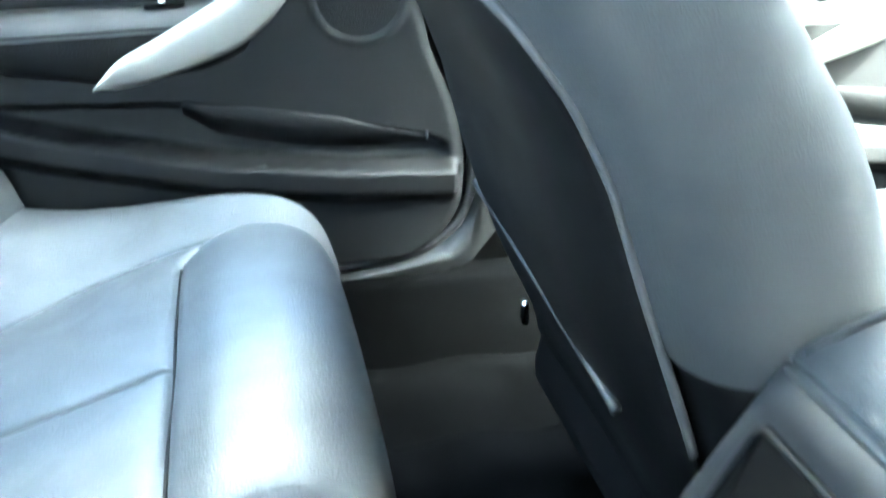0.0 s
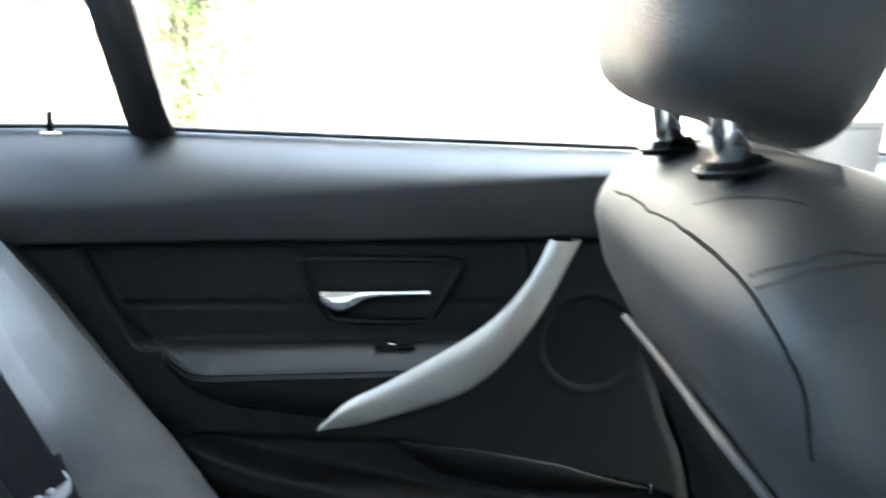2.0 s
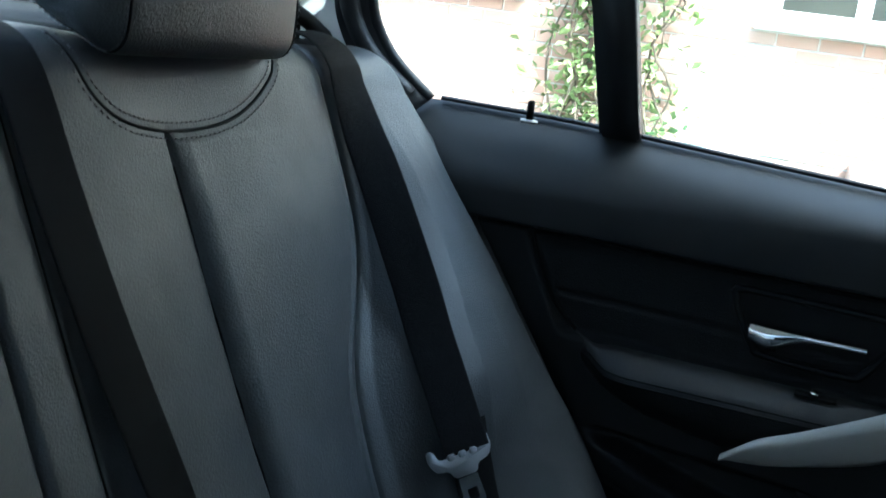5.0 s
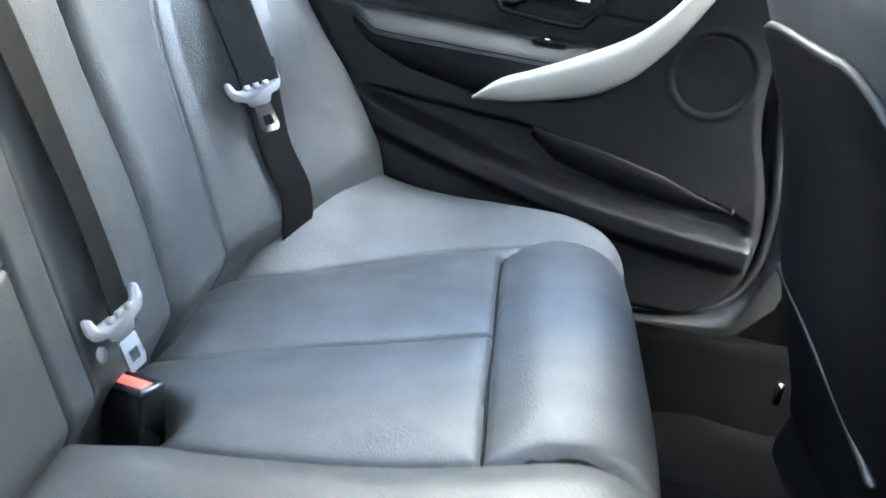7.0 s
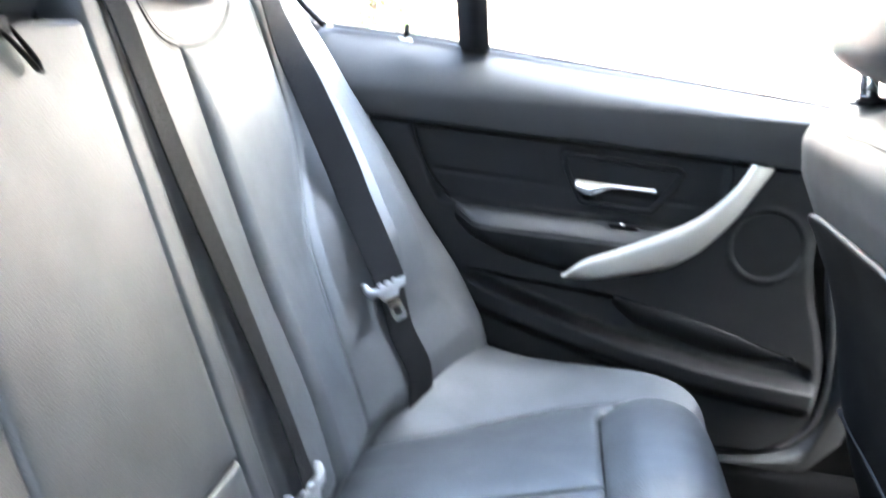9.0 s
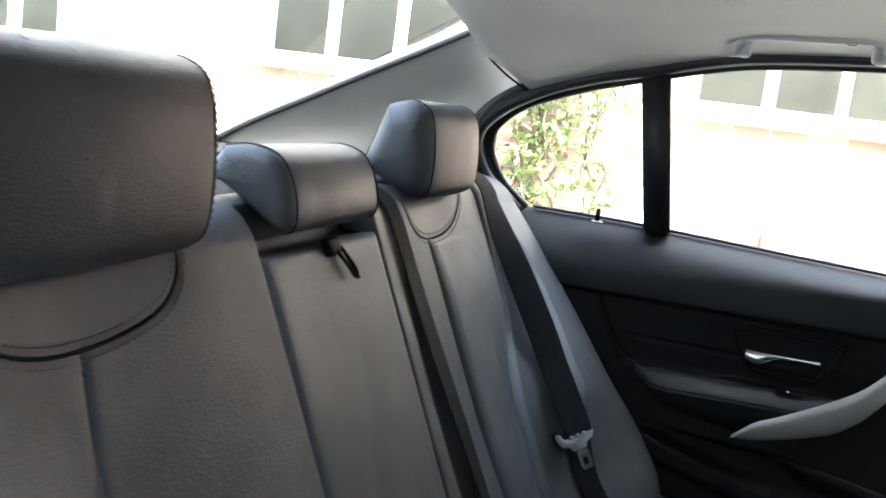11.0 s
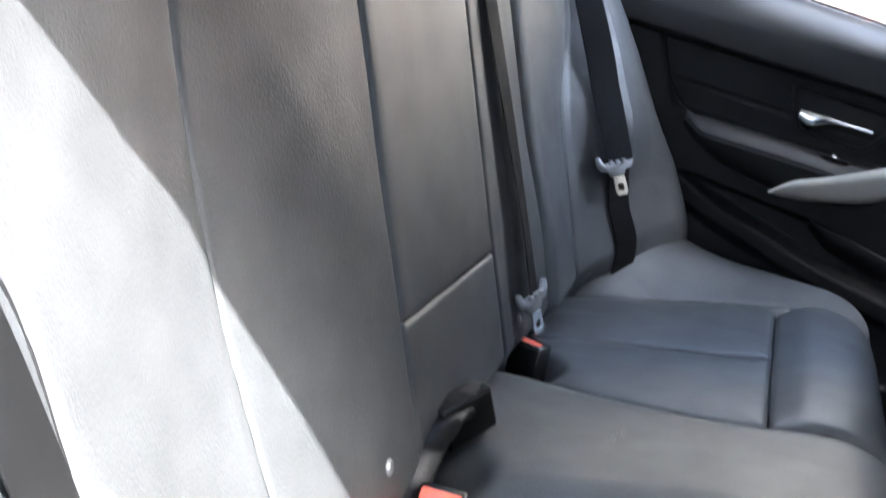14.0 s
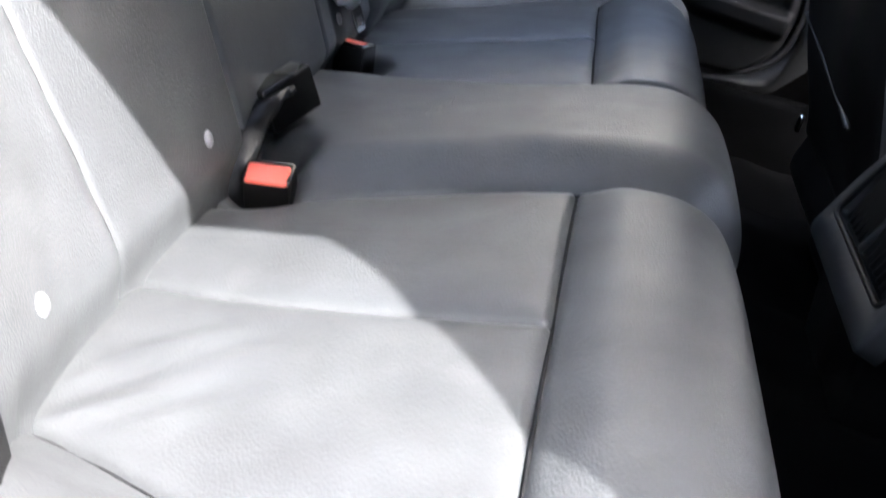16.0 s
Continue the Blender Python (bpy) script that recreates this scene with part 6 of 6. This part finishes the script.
for a, b, c, d, panes in WINS:
    w = child_of(part("window", box(b - a, 0.05, 0.07, 0.008, 1, ((a + b) / 2, HY + 0.03, c + 0.035)), WHITE_FRAME, label="white framed casement window"), house)
    sub = [box(b - a, 0.05, 0.07, 0.008, 1, ((a + b) / 2, HY + 0.03, d - 0.035))]
    xs2 = [a] + [v for p_ in panes for v in p_] + [b]
    for k in range(0, len(xs2), 2):
        sub.append(box(max(0.03, xs2[k + 1] - xs2[k]), 0.05, d - c - 0.14, 0.006, 1, ((xs2[k] + xs2[k + 1]) / 2, HY + 0.03, (c + d) / 2)))
    for bm in sub:
        o = part("window_frame", bm, WHITE_FRAME)
        o.parent = w
        o.matrix_parent_inverse = Matrix.Identity(4)
    for p0, p1 in panes:
        o = raw("pane", [(p0, HY + 0.035, c + 0.07), (p1, HY + 0.035, c + 0.07), (p1, HY + 0.035, d - 0.07), (p0, HY + 0.035, d - 0.07)], [(0, 1, 2, 3)], HOUSE_PANE, smooth=False)
        o.parent = w
    o = part("window_sill", box(b - a + 0.10, 0.16, 0.045, 0.008, 1, ((a + b) / 2, HY - 0.03, c - 0.022)), WHITE_FRAME)
    o.parent = w


def leaf_mesh(points, size, seed, squash=0.6):
    """Many small folded leaves about given places."""
    r = np.random.default_rng(seed)
    verts, faces = [], []
    for p in points:
        q = Euler((r.uniform(-1, 1), r.uniform(-1, 1), r.uniform(0, 6.3))).to_matrix()
        s_ = size * r.uniform(0.6, 1.4)
        o = len(verts)
        for lx, ly, lz in ((-0.5, 0, 0), (0, -0.28, 0.07), (0.5, 0, 0), (0, 0.28, 0.07)):
            w = q @ Vector((lx * s_, ly * s_, lz * s_))
            verts.append((p[0] + w.x, p[1] + w.y, p[2] + w.z))
        faces += [(o, o + 1, o + 2), (o, o + 2, o + 3)]
    return verts, faces


r0 = np.random.default_rng(3)
cl = thing("climbing_plant", (-0.95, HY - 0.12, GZ), "leafy climbing shrub on the brick wall", "plant")
stems = []
pts = []
for k in range(13):
    x = r0.uniform(-1.25, -0.55)
    line = [(x, HY - 0.10, GZ)]
    for j in range(1, 9):
        line.append((x + r0.uniform(-0.10, 0.10), HY - r0.uniform(0.05, 0.22), GZ + j * 0.24))
    stems.append(tube(spline(line, 3), np.linspace(0.012, 0.004, 25), 5))
    for q in spline(line, 3)[8:]:
        for _ in range(6):
            pts.append(q + r0.normal(0, (0.10, 0.05, 0.09)))
tagged(child_of(raw("stem", *merge(*stems), BARK), cl), kind="stuff")
tagged(child_of(raw("foliage", *leaf_mesh(pts, 0.065, 4), LEAF, smooth=False), cl), kind="stuff")
hb = thing("hanging_basket", (-0.78, HY - 0.25, 1.38), "hanging basket with red flowers on the wall", "flower basket")
bm = bmesh.new()
bmesh.ops.create_uvsphere(bm, u_segments=20, v_segments=10, radius=0.16)
bmesh.ops.scale(bm, vec=(1, 1, 0.7), verts=bm.verts)
bmesh.ops.delete(bm, geom=[v for v in bm.verts if v.co.z > 0.02], context="VERTS")
bmesh.ops.translate(bm, vec=(-0.78, HY - 0.25, 1.44), verts=bm.verts)
child_of(part("basket", bm, TERRACOTTA), hb)
tagged(child_of(raw("foliage", *leaf_mesh([np.array((-0.78, HY - 0.25, 1.49)) + r0.normal(0, (0.12, 0.10, 0.07)) for _ in range(420)], 0.06, 8), LEAF, smooth=False), hb), kind="stuff")
tagged(child_of(raw("flowers", *leaf_mesh([np.array((-0.78, HY - 0.36, 1.60)) + r0.normal(0, (0.11, 0.05, 0.07)) for _ in range(120)], 0.075, 12), PETAL, smooth=False), hb), kind="stuff")
child_of(raw("bracket", *tube([(-0.78, HY, 1.95), (-0.78, HY - 0.25, 1.95), (-0.78, HY - 0.25, 1.50)], 0.006, 6), RUBBER), hb)
# storage boxes and a low wall at the foot of the house
for bx in (-0.40, 0.02):
    bin_ = thing("storage_box", (bx, HY - 0.28, GZ), "turquoise plastic storage box with lid at the house wall", "box", "storage boxes")
    bm = box(0.36, 0.34, 0.54, 0.02, 2, (bx, HY - 0.28, GZ + 0.27))
    for v in bm.verts:
        k = 0.86 + 0.14 * (v.co.z - GZ) / 0.54
        v.co.x, v.co.y = bx + (v.co.x - bx) * k, HY - 0.28 + (v.co.y - HY + 0.28) * k
    child_of(part("body", bm, TURQUOISE), bin_)
    child_of(part("lid", box(0.385, 0.36, 0.05, 0.015, 2, (bx, HY - 0.28, GZ + 0.565)), TURQUOISE, label="pale turquoise lid"), bin_)
    child_of(part("handle", box(0.12, 0.025, 0.02, 0.006, 2, (bx, HY - 0.465, GZ + 0.56)), TURQUOISE), bin_)
tagged(part("low_wall", box(0.22, 1.0, 0.72, 0.01, 1, (0.56, HY - 0.5, GZ + 0.36)), BRICK), "low red brick wall beside the boxes", "wall", kind="structure")
# hedge behind the car
hg = thing("garden_hedge", (-5.5, 3.0, GZ), "loose green garden hedge behind the car", "hedge")
pts = []
for _ in range(9000):
    x, y = r0.uniform(-6.6, -5.0), r0.uniform(-3.5, 4.2)
    top = 1.25 + 0.35 * math.sin(y * 2.1) + 0.2 * math.sin(y * 5.3 + x)
    pts.append((x, y, GZ + (top - GZ) * math.sqrt(r0.uniform(0.05, 1))))
tagged(child_of(raw("foliage", *leaf_mesh(pts, 0.12, 15), LEAF, smooth=False), hg), kind="stuff")
tagged(child_of(raw("stem", *merge(*[tube([(-5.8 + r0.uniform(-0.3, 0.3), y, GZ), (-5.8, y + r0.uniform(-0.2, 0.2), 0.4), (-5.8, y, 1.0)], 0.02, 5) for y in np.linspace(-3.3, 4.0, 16)]), BARK), hg), kind="stuff")

# far side of the drive: a row of trees, mirrored in the house windows
# two unseen walls added to cut the sky light entering the cabin
tagged(part("wall_east", box(0.22, 7.2, 3.4, 0.02, 1, (5.2, 1.55, GZ + 1.7)), BRICK_OLD), "plain unseen wall added ahead of the car to block sky light", "wall", kind="structure")
tagged(part("wall_south", box(16.0, 0.22, 3.1, 0.02, 1, (-0.5, -2.15, GZ + 1.55)), GREY_WALL), "tall unseen grey wall added to cut and cool the side light", "wall", kind="structure")
ft = thing("tree_row", (0.0, -10.5, GZ), "row of tall leafy garden trees behind the wall", "trees", kind="stuff")
pts, stems = [], []
for k, x in enumerate(np.linspace(-14, 14, 12)):
    hgt = 6.5 + 1.6 * math.sin(k * 2.3)
    cx, cy = x + r0.uniform(-0.6, 0.6), -10.5 + r0.uniform(-0.8, 0.8)
    stems.append(tube(spline([(cx, cy, GZ), (cx + 0.1, cy, 2.0), (cx - 0.1, cy, hgt * 0.8)], 4), np.linspace(0.16, 0.03, 9), 7))
    for _ in range(60):
        c = np.array((cx, cy, 1.2 + (hgt - 1.2) * r0.uniform(0, 1) ** 0.8)) + r0.normal(0, (0.9, 0.7, 0.3))
        for _ in range(22):
            pts.append(c + r0.normal(0, 0.30, 3))
child_of(raw("trunks", *merge(*stems), BARK), ft)
child_of(raw("foliage", *leaf_mesh(pts, 0.34, 21), LEAF, smooth=False), ft)

# bricks: those near the plant as single pieces, the rest joined
BL, BH, JT = 0.215, 0.065, 0.010
brick_me = bpy.data.meshes.new("brick")
bm = box(BL, 0.012, BH, 0.002, 1)
bm.to_mesh(brick_me)
bm.free()
brick_me.materials.append(BRICK)
cube_v = [(v.co.x, v.co.y, v.co.z) for v in brick_me.vertices]
cube_f = [tuple(p.vertices) for p in brick_me.polygons]
rv, rf, count = [], [], 0
for row in range(int((2.6 - GZ) / (BH + JT))):
    z = GZ + 0.04 + row * (BH + JT)
    for col in range(int(13.0 / (BL + JT))):
        x = -9.5 + col * (BL + JT) + (0.5 * (BL + JT) if row % 2 else 0)
        if in_window(x - BL / 2, x + BL / 2, z - BH / 2, z + BH / 2):
            continue
        dy = r0.uniform(-0.002, 0.002)
        if -1.9 < x < 1.3 and 0.30 < z < 1.30 and count < 290:
            o = new("brick", brick_me)
            o.location = (x, HY - 0.002 + dy, z)
            o.parent = wall_ob
            count += 1
        else:
            b0 = len(rv)
            rv += [(p[0] + x, p[1] + HY - 0.002 + dy, p[2] + z) for p in cube_v]
            rf += [tuple(i + b0 for i in q) for q in cube_f]
rest = raw("brickwork", rv, rf, BRICK, smooth=False)
rest.parent = wall_ob
tagged(rest, kind="stuff")
